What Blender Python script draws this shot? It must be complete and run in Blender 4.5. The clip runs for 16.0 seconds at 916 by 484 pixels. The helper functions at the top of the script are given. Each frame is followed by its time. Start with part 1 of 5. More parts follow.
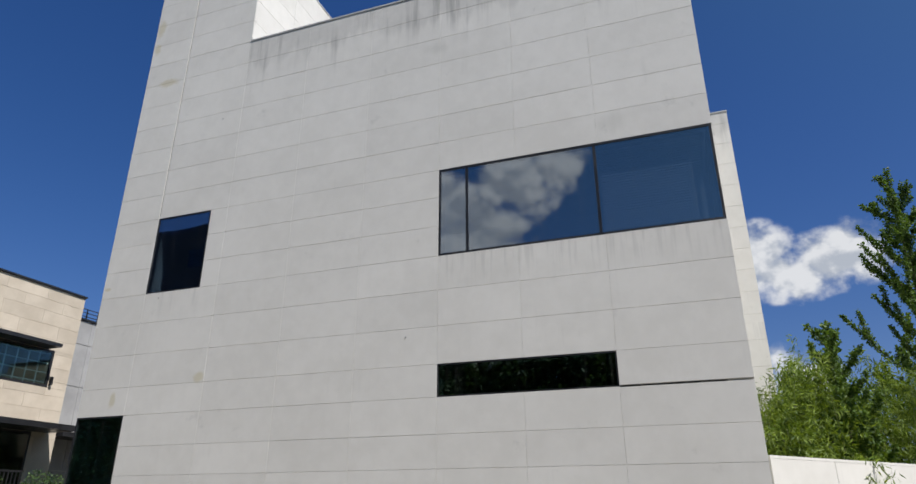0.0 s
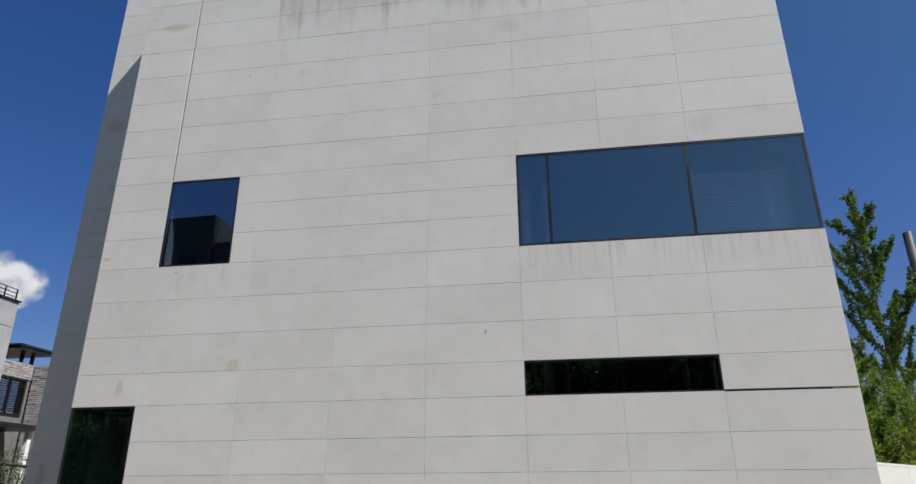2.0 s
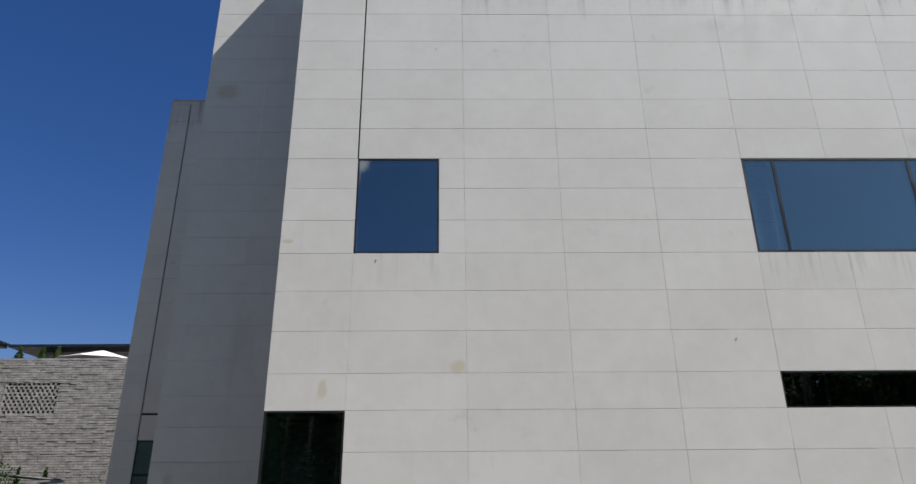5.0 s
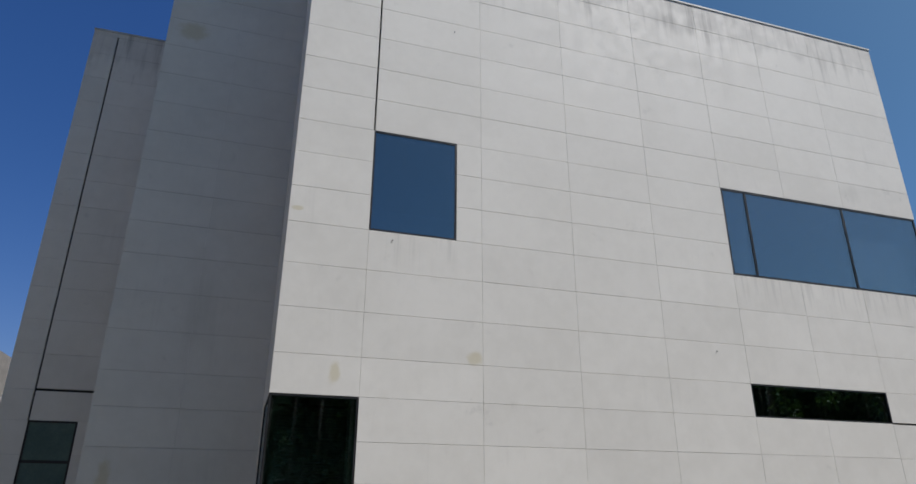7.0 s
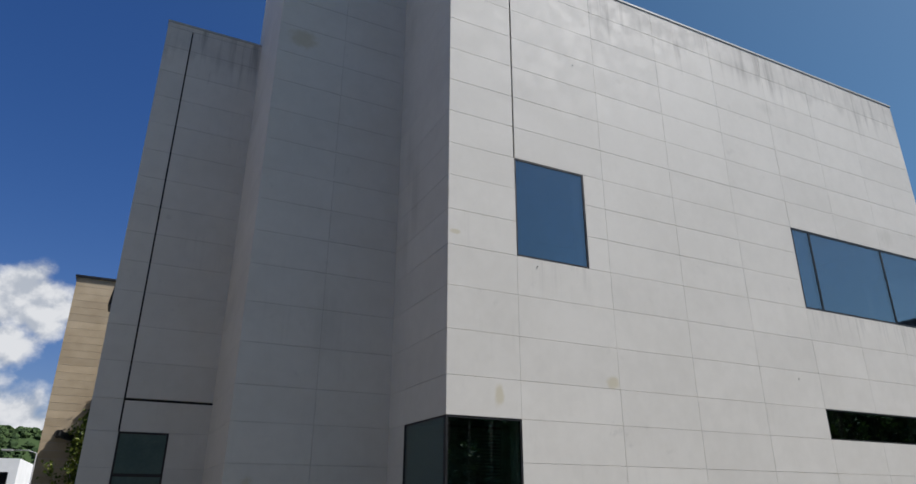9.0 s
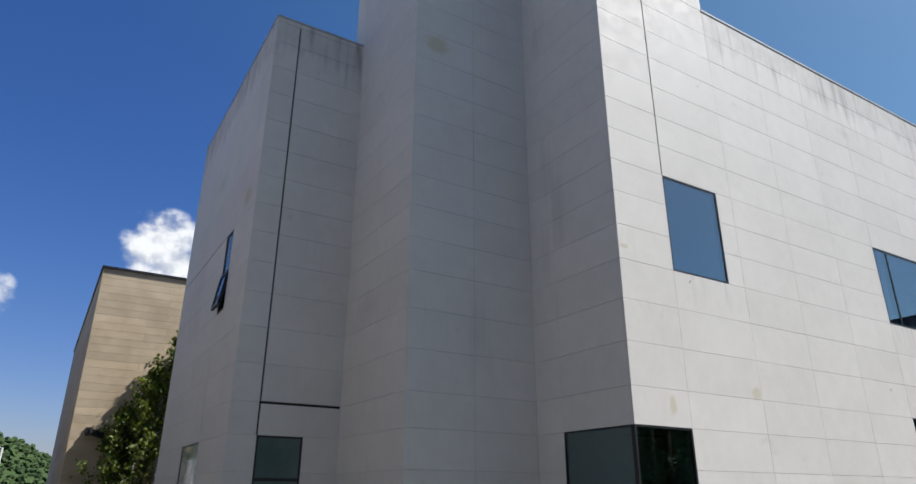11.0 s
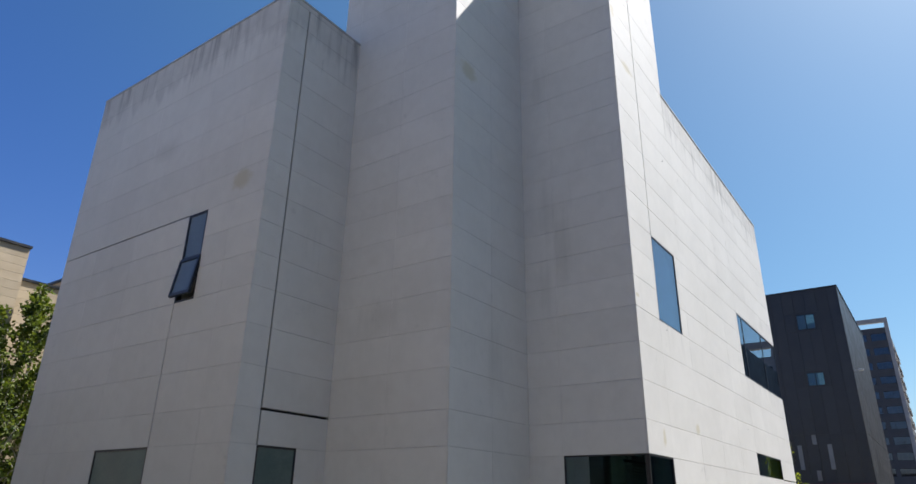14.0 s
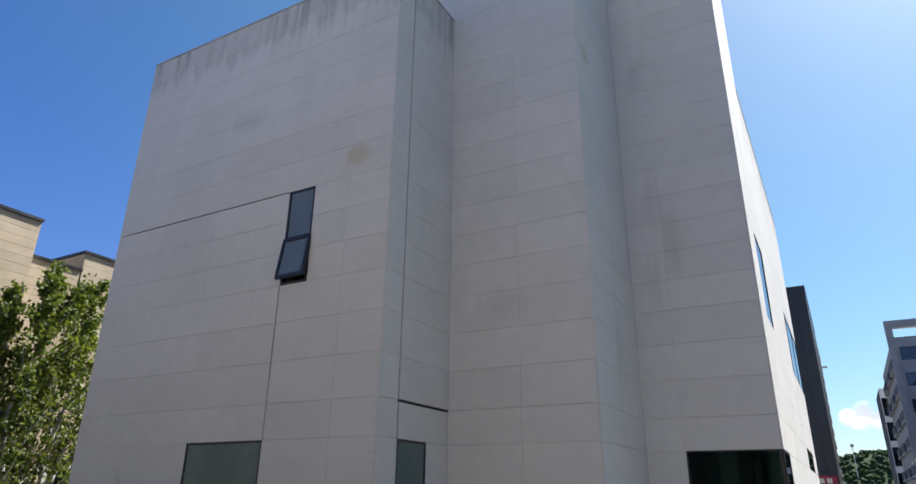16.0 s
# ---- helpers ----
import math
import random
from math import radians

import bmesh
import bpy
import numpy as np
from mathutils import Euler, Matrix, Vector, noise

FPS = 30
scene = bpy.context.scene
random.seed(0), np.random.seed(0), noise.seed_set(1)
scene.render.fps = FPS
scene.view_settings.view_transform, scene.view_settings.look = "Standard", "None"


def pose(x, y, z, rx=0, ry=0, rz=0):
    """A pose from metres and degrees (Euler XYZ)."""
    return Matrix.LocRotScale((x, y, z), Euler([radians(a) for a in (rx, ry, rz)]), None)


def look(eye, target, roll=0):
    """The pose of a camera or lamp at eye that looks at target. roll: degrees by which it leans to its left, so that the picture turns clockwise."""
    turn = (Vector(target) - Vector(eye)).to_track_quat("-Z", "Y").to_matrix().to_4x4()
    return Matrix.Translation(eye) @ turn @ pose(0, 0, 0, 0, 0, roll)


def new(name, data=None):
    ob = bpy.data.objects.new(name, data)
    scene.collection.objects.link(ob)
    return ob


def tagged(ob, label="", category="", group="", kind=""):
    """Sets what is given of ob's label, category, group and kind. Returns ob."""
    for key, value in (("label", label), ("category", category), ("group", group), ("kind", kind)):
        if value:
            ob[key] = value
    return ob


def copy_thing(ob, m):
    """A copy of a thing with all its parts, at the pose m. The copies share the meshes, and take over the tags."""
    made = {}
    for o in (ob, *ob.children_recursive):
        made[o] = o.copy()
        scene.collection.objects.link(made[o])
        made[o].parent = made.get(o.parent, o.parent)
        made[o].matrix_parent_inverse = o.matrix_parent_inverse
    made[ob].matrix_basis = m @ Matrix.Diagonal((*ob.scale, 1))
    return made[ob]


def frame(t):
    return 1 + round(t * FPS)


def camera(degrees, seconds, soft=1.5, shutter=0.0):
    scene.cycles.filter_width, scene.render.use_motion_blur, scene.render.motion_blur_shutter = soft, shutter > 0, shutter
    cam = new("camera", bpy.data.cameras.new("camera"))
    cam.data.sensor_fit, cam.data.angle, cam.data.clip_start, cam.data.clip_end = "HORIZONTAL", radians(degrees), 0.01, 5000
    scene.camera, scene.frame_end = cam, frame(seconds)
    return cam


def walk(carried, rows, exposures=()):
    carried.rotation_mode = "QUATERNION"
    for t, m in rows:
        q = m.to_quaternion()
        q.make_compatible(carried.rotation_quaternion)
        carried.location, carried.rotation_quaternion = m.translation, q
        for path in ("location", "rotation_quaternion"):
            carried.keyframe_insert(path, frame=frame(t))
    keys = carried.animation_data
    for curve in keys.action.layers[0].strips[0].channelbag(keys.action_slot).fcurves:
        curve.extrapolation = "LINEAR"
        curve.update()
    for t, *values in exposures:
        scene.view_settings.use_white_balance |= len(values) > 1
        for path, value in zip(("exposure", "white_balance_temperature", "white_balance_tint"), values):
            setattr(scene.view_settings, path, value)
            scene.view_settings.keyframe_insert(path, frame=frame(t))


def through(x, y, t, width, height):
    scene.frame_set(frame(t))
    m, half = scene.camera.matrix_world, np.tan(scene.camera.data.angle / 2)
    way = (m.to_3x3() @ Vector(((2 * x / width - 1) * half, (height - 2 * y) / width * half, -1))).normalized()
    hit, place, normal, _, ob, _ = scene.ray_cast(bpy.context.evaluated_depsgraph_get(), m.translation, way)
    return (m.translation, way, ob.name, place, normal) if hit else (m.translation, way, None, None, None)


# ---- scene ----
cam = camera(69.5, 16.0)
METRES, EYE, TILT, LEAN, TURN = 24.0, 1.6, 0.0, 0.0, 17.8
PATH = [
    (0, (0.532, 0.144, 1.729), (-0.095, 1.889, 2.479), -0.1),
    (0.5, (-0.18, 0.095, 1.786), (-0.709, 1.875, 2.529), -0.1),
    (1, (-0.95, -0.001, 1.869), (-1.401, 1.807, 2.597), -0.3),
    (1.5, (-1.707, -0.028, 1.946), (-2.056, 1.807, 2.662), -0.2),
    (2, (-2.568, -0.041, 1.981), (-2.853, 1.805, 2.695), -0.3),
    (2.5, (-3.451, -0.086, 2.008), (-3.674, 1.77, 2.719), -0.4),
    (3, (-4.285, -0.165, 2.117), (-4.473, 1.7, 2.816), -0.5),
    (3.5, (-5.119, -0.124, 2.149), (-5.251, 1.747, 2.845), -0.5),
    (4, (-6.019, -0.054, 2.168), (-6.089, 1.818, 2.871), -0.7),
    (4.2, (-6.355, 0.012, 2.163), (-6.412, 1.879, 2.877), -0.7),
    (6.3, (-9.292, 0.851, 2.043), (-8.918, 2.673, 2.777), 0.1),
    (6.5, (-9.546, 0.91, 2.020), (-9.099, 2.716, 2.755), 0.2),
    (7, (-10.268, 1.102, 2.057), (-9.704, 2.875, 2.791), 0.3),
    (7.5, (-11.066, 1.279, 2.105), (-10.421, 3.025, 2.837), 0.3),
    (8, (-11.867, 1.478, 2.170), (-11.139, 3.191, 2.902), 0.3),
    (8.5, (-12.64, 1.659, 2.208), (-11.856, 3.346, 2.942), 0.4),
    (9, (-13.42, 1.894, 2.263), (-12.606, 3.567, 2.997), 0.3),
    (9.5, (-14.184, 2.156, 2.298), (-13.355, 3.822, 3.030), 0.2),
    (9.7, (-14.475, 2.278, 2.291), (-13.637, 3.94, 3.023), 0.1),
    (11.8, (-17.33, 3.764, 2.461), (-16.217, 5.258, 3.189), 0.5),
    (12, (-17.579, 3.914, 2.467), (-16.428, 5.374, 3.202), 0.5),
    (12.5, (-18.184, 4.293, 2.493), (-16.941, 5.677, 3.229), 0.6),
    (13, (-18.694, 4.756, 2.516), (-17.344, 6.034, 3.254), 0.8),
    (13.5, (-19.205, 5.227, 2.512), (-17.769, 6.407, 3.251), 0.8),
    (14, (-19.631, 5.804, 2.480), (-18.119, 6.879, 3.227), 0.9),
    (14.5, (-20.005, 6.386, 2.535), (-18.458, 7.419, 3.268), 0.9),
    (15, (-20.313, 7.084, 2.537), (-18.741, 8.08, 3.269), 0.8),
    (15.5, (-20.595, 7.799, 2.526), (-19.007, 8.771, 3.255), 0.8),
    (16, (-20.819, 8.5, 2.530), (-19.196, 9.416, 3.255), 0.7),
]
EXPOSURES = [(0, 0.27), (9.7, 0.26), (12, 0.95), (13, 0.89), (14.8, 0.89), (15.5, 1.06), (16, 1.15)]
walk(cam, [(t, look(eye, target, roll)) for t, eye, target, roll in PATH], EXPOSURES)

# ---------------------------------------------------------------- sun, sky
SUN_EL, SUN_OFF = 54.5, 64.5          # height; turn from the south facade's normal towards the east
az = radians(180 - SUN_OFF)           # clockwise from +y
to_sun = Vector((math.sin(az) * math.cos(radians(SUN_EL)), math.cos(az) * math.cos(radians(SUN_EL)), math.sin(radians(SUN_EL))))
sun_data = bpy.data.lights.new("sun", "SUN")
sun_data.energy, sun_data.angle, sun_data.color = 5.0, radians(0.53), (1.0, 0.966, 0.958)
sun = new("sun", sun_data)
sun.rotation_mode = "QUATERNION"
sun.rotation_quaternion = to_sun.to_track_quat("Z", "Y")
sun.location = (20, -20, 60)

world = bpy.data.worlds.new("sky")
scene.world = world
world.use_nodes = True
wt = world.node_tree
wt.nodes.clear()


def node(tree, kind, links=(), **values):
    """A node with its properties and inputs; inputs are given as (name or index, socket or value)."""
    n = tree.nodes.new(kind)
    for key, value in values.items():
        setattr(n, key, value)
    for name, value in links:
        if isinstance(value, bpy.types.NodeSocket):
            tree.links.new(value, n.inputs[name])
        else:
            n.inputs[name].default_value = value
    return n


def math_node(tree, op, a, b=0.0, clamp=False):
    return node(tree, "ShaderNodeMath", ((0, a), (1, b)), operation=op, use_clamp=clamp).outputs[0]


def remap(tree, v, a, b, c=0.0, d=1.0, smooth=True):
    return node(tree, "ShaderNodeMapRange", ((0, v), (1, a), (2, b), (3, c), (4, d)),
                interpolation_type="SMOOTHSTEP" if smooth else "LINEAR").outputs[0]


def fbm(tree, vec, scale, detail=4.0, rough=0.55):
    return node(tree, "ShaderNodeTexNoise", (("Vector", vec), ("Scale", scale), ("Detail", detail), ("Roughness", rough))).outputs[0]


def mix(tree, fac, a, b, blend="MIX"):
    return node(tree, "ShaderNodeMix", ((0, fac), (6, a), (7, b)), data_type="RGBA", blend_type=blend).outputs[2]


sky = node(wt, "ShaderNodeTexSky", sky_type="NISHITA", sun_disc=False, sun_elevation=radians(SUN_EL),
           sun_rotation=az, altitude=100.0, air_density=1.0, dust_density=1.3, ozone_density=2.6)
aim = node(wt, "ShaderNodeTexCoord").outputs["Generated"]
flat = node(wt, "ShaderNodeMapping", (("Vector", aim), ("Scale", (1.0, 1.0, 1.15)))).outputs[0]
# cumulus banks: direction and width
CLOUDS = [(0.100, 0.941, 0.322, 0.050), (0.122, 0.946, 0.297, 0.042), (0.153, 0.944, 0.289, 0.040), (0.178, 0.937, 0.304, 0.046), (0.206, 0.929, 0.310, 0.046), (0.226, 0.927, 0.296, 0.036), (0.128, 0.979, 0.158, 0.05),
          (-0.150, 0.960, 0.238, 0.056), (-0.112, 0.966, 0.236, 0.046), (-0.125, 0.969, 0.217, 0.044), (-0.175, 0.958, 0.225, 0.06), (-0.150, 0.972, 0.184, 0.044), (-0.122, 0.989, 0.096, 0.052), (-0.098, 0.991, 0.086, 0.040), (-0.165, 0.982, 0.098, 0.06),
          (-0.675, 0.693, 0.253, 0.035), (-0.588, 0.792, 0.155, 0.04), (0.994, -0.030, 0.103, 0.018), (0.993, -0.044, 0.100, 0.015), (0.9945, -0.016, 0.101, 0.014),
          (-0.22, -0.862, 0.457, 0.066), (-0.16, -0.867, 0.478, 0.048), (-0.27, -0.884, 0.386, 0.07), (-0.33, -0.852, 0.419, 0.07), (-0.31, -0.875, 0.38, 0.07)]
field = None
for dx, dy, dz, wide in CLOUDS:
    gap = node(wt, "ShaderNodeVectorMath", ((0, flat), (1, (dx, dy, dz * 1.15))), operation="DISTANCE").outputs["Value"]
    one = remap(wt, gap, wide * 1.3, 0.0, 0.0, 1.0, smooth=False)
    field = one if field is None else math_node(wt, "MAXIMUM", field, one)
puffs = fbm(wt, flat, 21.0, 7.0, 0.52)
lifted = node(wt, "ShaderNodeVectorMath", ((0, flat), (1, (0.004, 0.0, 0.016))), operation="ADD").outputs[0]
body_of = math_node(wt, "ADD", field, math_node(wt, "MULTIPLY", math_node(wt, "SUBTRACT", puffs, 0.5), 1.7))
cover = math_node(wt, "MULTIPLY", remap(wt, body_of, 0.10, 0.62), remap(wt, field, 0.02, 0.14))
# the sides of the billows that face up are the brighter ones
relief = math_node(wt, "SUBTRACT", puffs, fbm(wt, lifted, 21.0, 7.0, 0.52))
shade = remap(wt, math_node(wt, "ADD", relief, math_node(wt, "MULTIPLY", math_node(wt, "SUBTRACT", fbm(wt, flat, 9.0, 3.0), 0.5), 0.35)), -0.12, 0.10)
cloud_colour = mix(wt, shade, (5.6, 6.1, 7.0, 1), (9.2, 9.4, 9.8, 1))
# paler, greener air towards the sun
toward = node(wt, "ShaderNodeVectorMath", ((0, aim), (1, tuple(to_sun))), operation="DOT_PRODUCT").outputs["Value"]
bright = remap(wt, toward, 0.2, 0.75)
air = mix(wt, bright, (1.02, 0.965, 1.14, 1), (0.86, 0.995, 1.005, 1))
deep_blue = node(wt, "ShaderNodeHueSaturation", (("Saturation", remap(wt, toward, 0.2, 0.75, 1.28, 1.18)), ("Color", mix(wt, 1.0, sky.outputs[0], air, "MULTIPLY")))).outputs[0]
skies = mix(wt, cover, deep_blue, cloud_colour)
bg = node(wt, "ShaderNodeBackground", (("Color", skies), ("Strength", 0.066)))
node(wt, "ShaderNodeOutputWorld", (("Surface", bg.outputs[0]),))

# ---------------------------------------------------------------- materials


def material(name):
    m = bpy.data.materials.new(name)
    m.use_nodes = True
    t = m.node_tree
    return m, t, t.nodes["Principled BSDF"]


def place_of(t):
    return node(t, "ShaderNodeNewGeometry").outputs["Position"]


def surface(name, low, high, rough=0.7, scale=3.0, grain=60.0, bump=0.15, bump_depth=0.01, metal=0.0, spread=0.0, island=False, world_space=True):
    """Two colours blended by coarse and fine noise, a fine bump, and a spread of brightness from piece to piece."""
    m, t, b = material(name)
    pos = place_of(t) if world_space else node(t, "ShaderNodeTexCoord").outputs["Object"]
    coarse, fine = fbm(t, pos, scale, 5.0), fbm(t, pos, grain, 3.0, 0.6)
    both = math_node(t, "ADD", math_node(t, "MULTIPLY", coarse, 0.7), math_node(t, "MULTIPLY", fine, 0.3))
    col = mix(t, remap(t, both, 0.35, 0.65), (*low, 1), (*high, 1))
    if spread:
        rnd = node(t, "ShaderNodeNewGeometry").outputs["Random Per Island"] if island else node(t, "ShaderNodeObjectInfo").outputs["Random"]
        tone = node(t, "ShaderNodeCombineColor", ((0, k := remap(t, rnd, 0, 1, 1 - spread, 1 + spread, smooth=False)), (1, k), (2, k))).outputs[0]
        col = mix(t, 1.0, col, tone, "MULTIPLY")
    t.links.new(col, b.inputs["Base Color"])
    b.inputs["Roughness"].default_value, b.inputs["Metallic"].default_value = rough, metal
    rgh = remap(t, coarse, 0.3, 0.7, max(rough - 0.08, 0.05), min(rough + 0.08, 1.0))
    t.links.new(rgh, b.inputs["Roughness"])
    if bump:
        bp = node(t, "ShaderNodeBump", (("Strength", bump), ("Distance", bump_depth), ("Height", fine)))
        t.links.new(bp.outputs[0], b.inputs["Normal"])
    return m


# rust and lichen marks on the panels: place and size
MARKS = [(-9.25, 9.25, 3.53, 0.10, 0.20), (-7.44, 9.25, 3.82, 0.15, 0.12), (-13.94, 14.12, 7.32, 0.34, 0.26), (-9.36, 9.25, 10.26, 0.36, 0.15),
         (-9.87, 9.25, 11.84, 0.16, 0.33), (-9.87, 9.25, 11.28, 0.13, 0.22), (-11.9, 11.2, 2.3, 0.12, 0.35), (-9.88, 9.25, 5.64, 0.11, 0.05), (-11.8, 11.2, 9.5, 0.34, 0.26)]
# grey-green runs and smudges on the panels: place and size
SMUDGES = [(-9.99, 10.72, 7.4, 0.22, 0.7), (-9.99, 10.45, 6.7, 0.18, 0.8), (-9.99, 10.82, 6.0, 0.2, 0.6), (-9.99, 10.82, 10.1, 0.2, 0.5), (-0.2, 9.25, 7.3, 0.34, 0.24), (-3.15, 9.25, 9.5, 0.26, 0.16),
           (-11.0, 11.2, 4.6, 0.3, 0.7), (-12.2, 12.6, 5.2, 0.5, 0.35), (-13.94, 16.6, 8.6, 0.5, 0.25)]


def panel_stone():
    m, t, b = material("pale_panel_stone")
    pos = place_of(t)
    rnd = node(t, "ShaderNodeObjectInfo").outputs["Random"]
    cloudy = fbm(t, pos, 0.9, 5.0, 0.6)
    blotch = fbm(t, pos, 4.5, 4.0, 0.6)
    fine = fbm(t, pos, 85.0, 3.0, 0.65)
    tone = math_node(t, "ADD", math_node(t, "MULTIPLY", cloudy, 0.55), math_node(t, "MULTIPLY", blotch, 0.45))
    col = mix(t, remap(t, tone, 0.34, 0.66), (0.652, 0.632, 0.582, 1), (0.706, 0.686, 0.636, 1))
    k = remap(t, rnd, 0, 1, 0.968, 1.022, smooth=False)
    col = mix(t, 1.0, col, node(t, "ShaderNodeCombineColor", ((0, k), (1, k), (2, k))).outputs[0], "MULTIPLY")
    # speckle
    col = mix(t, math_node(t, "MULTIPLY", remap(t, fine, 0.58, 0.75), 0.16), col, (0.36, 0.35, 0.33, 1))
    # rain streaks that run down from the coping, and faint ones under the windows
    z = node(t, "ShaderNodeSeparateXYZ", ((0, pos),)).outputs[2]
    thin = node(t, "ShaderNodeMapping", (("Vector", pos), ("Scale", (7.0, 7.0, 0.35)))).outputs[0]
    runs = remap(t, fbm(t, thin, 1.0, 4.0, 0.65), 0.46, 0.70)
    runs2 = remap(t, fbm(t, thin, 2.4, 3.0, 0.6), 0.52, 0.72)
    patch = remap(t, fbm(t, pos, 0.7, 3.0), 0.33, 0.58)
    wavy = math_node(t, "ADD", z, math_node(t, "MULTIPLY", fbm(t, thin, 0.55, 2.0), 1.3))
    high = math_node(t, "MULTIPLY", remap(t, wavy, 10.1, 11.5), remap(t, z, 10.95, 10.9))
    x = node(t, "ShaderNodeSeparateXYZ", ((0, pos),)).outputs[0]
    coped = math_node(t, "ADD", math_node(t, "GREATER_THAN", x, -7.33), math_node(t, "LESS_THAN", x, -12.215))
    streak = math_node(t, "MULTIPLY", math_node(t, "MULTIPLY", math_node(t, "MULTIPLY", runs, high), patch), coped)
    col = mix(t, math_node(t, "MULTIPLY", streak, 0.68), col, (0.17, 0.165, 0.155, 1))
    # the top course is greyed all along by rain off the coping
    grime = math_node(t, "MULTIPLY", math_node(t, "MULTIPLY", remap(t, wavy, 10.7, 10.95), remap(t, z, 10.95, 10.9)), math_node(t, "MULTIPLY", coped, remap(t, blotch, 0.25, 0.65, 0.35, 1.0)))
    col = mix(t, math_node(t, "MULTIPLY", grime, 0.30), col, (0.30, 0.295, 0.28, 1))
    # dark beads of lichen that start from the joints
    beads = math_node(t, "MULTIPLY", remap(t, fbm(t, node(t, "ShaderNodeMapping", (("Vector", pos), ("Scale", (3.0, 3.0, 1.0)))).outputs[0], 2.2, 6.0, 0.75), 0.64, 0.72), remap(t, z, 6.5, 10.5))
    col = mix(t, math_node(t, "MULTIPLY", beads, 0.28), col, (0.22, 0.215, 0.20, 1))
    allover = math_node(t, "MULTIPLY", math_node(t, "MULTIPLY", runs2, remap(t, fbm(t, pos, 1.3, 3.0), 0.5, 0.68)), 0.07)
    col = mix(t, allover, col, (0.30, 0.29, 0.275, 1))
    # drips below the sills of the two upper windows
    under = math_node(t, "MULTIPLY", remap(t, z, 4.75, 5.42), remap(t, z, 5.47, 5.46))
    wide = math_node(t, "ADD", math_node(t, "GREATER_THAN", x, -3.1), math_node(t, "MULTIPLY", math_node(t, "GREATER_THAN", x, -8.95), math_node(t, "LESS_THAN", x, -7.68)))
    drip = math_node(t, "MULTIPLY", math_node(t, "MULTIPLY", remap(t, fbm(t, thin, 1.7, 3.0, 0.6), 0.48, 0.66), under), wide)
    col = mix(t, math_node(t, "MULTIPLY", drip, 0.2), col, (0.26, 0.255, 0.245, 1))
    # dark weathering blots
    blots = math_node(t, "MULTIPLY", remap(t, fbm(t, pos, 2.1, 6.0, 0.7), 0.63, 0.76), 0.22)
    col = mix(t, blots, col, (0.28, 0.275, 0.26, 1))
    ragged = fbm(t, pos, 9.0, 4.0, 0.6)
    for x, y, zz, w, h in MARKS:
        rel = node(t, "ShaderNodeVectorMath", ((0, pos), (1, (x, y, zz))), operation="SUBTRACT").outputs[0]
        rel = node(t, "ShaderNodeVectorMath", ((0, rel), (1, (1 / w, 1 / w, 1 / h))), operation="MULTIPLY").outputs[0]
        far = node(t, "ShaderNodeVectorMath", ((0, rel),), operation="LENGTH").outputs["Value"]
        far = math_node(t, "ADD", far, math_node(t, "MULTIPLY", ragged, 0.8))
        col = mix(t, math_node(t, "MULTIPLY", remap(t, far, 1.3, 0.75), 0.55), col, (0.52, 0.46, 0.29, 1))
    for x, y, zz, w, h in SMUDGES:
        rel = node(t, "ShaderNodeVectorMath", ((0, pos), (1, (x, y, zz))), operation="SUBTRACT").outputs[0]
        rel = node(t, "ShaderNodeVectorMath", ((0, rel), (1, (1 / w, 1 / w, 1 / h))), operation="MULTIPLY").outputs[0]
        far = node(t, "ShaderNodeVectorMath", ((0, rel),), operation="LENGTH").outputs["Value"]
        far = math_node(t, "ADD", far, math_node(t, "MULTIPLY", fbm(t, thin, 2.0, 3.0), 1.1))
        col = mix(t, math_node(t, "MULTIPLY", remap(t, far, 1.7, 0.6), 0.20), col, (0.33, 0.33, 0.29, 1))
    t.links.new(col, b.inputs["Base Color"])
    t.links.new(remap(t, blotch, 0.3, 0.7, 0.62, 0.8), b.inputs["Roughness"])
    b.inputs["Specular IOR Level"].default_value = 0.35
    hgt = math_node(t, "ADD", math_node(t, "MULTIPLY", fine, 0.35), math_node(t, "MULTIPLY", blotch, 0.65))
    bp = node(t, "ShaderNodeBump", (("Strength", 0.25), ("Distance", 0.006), ("Height", hgt)))
    t.links.new(bp.outputs[0], b.inputs["Normal"])
    return m


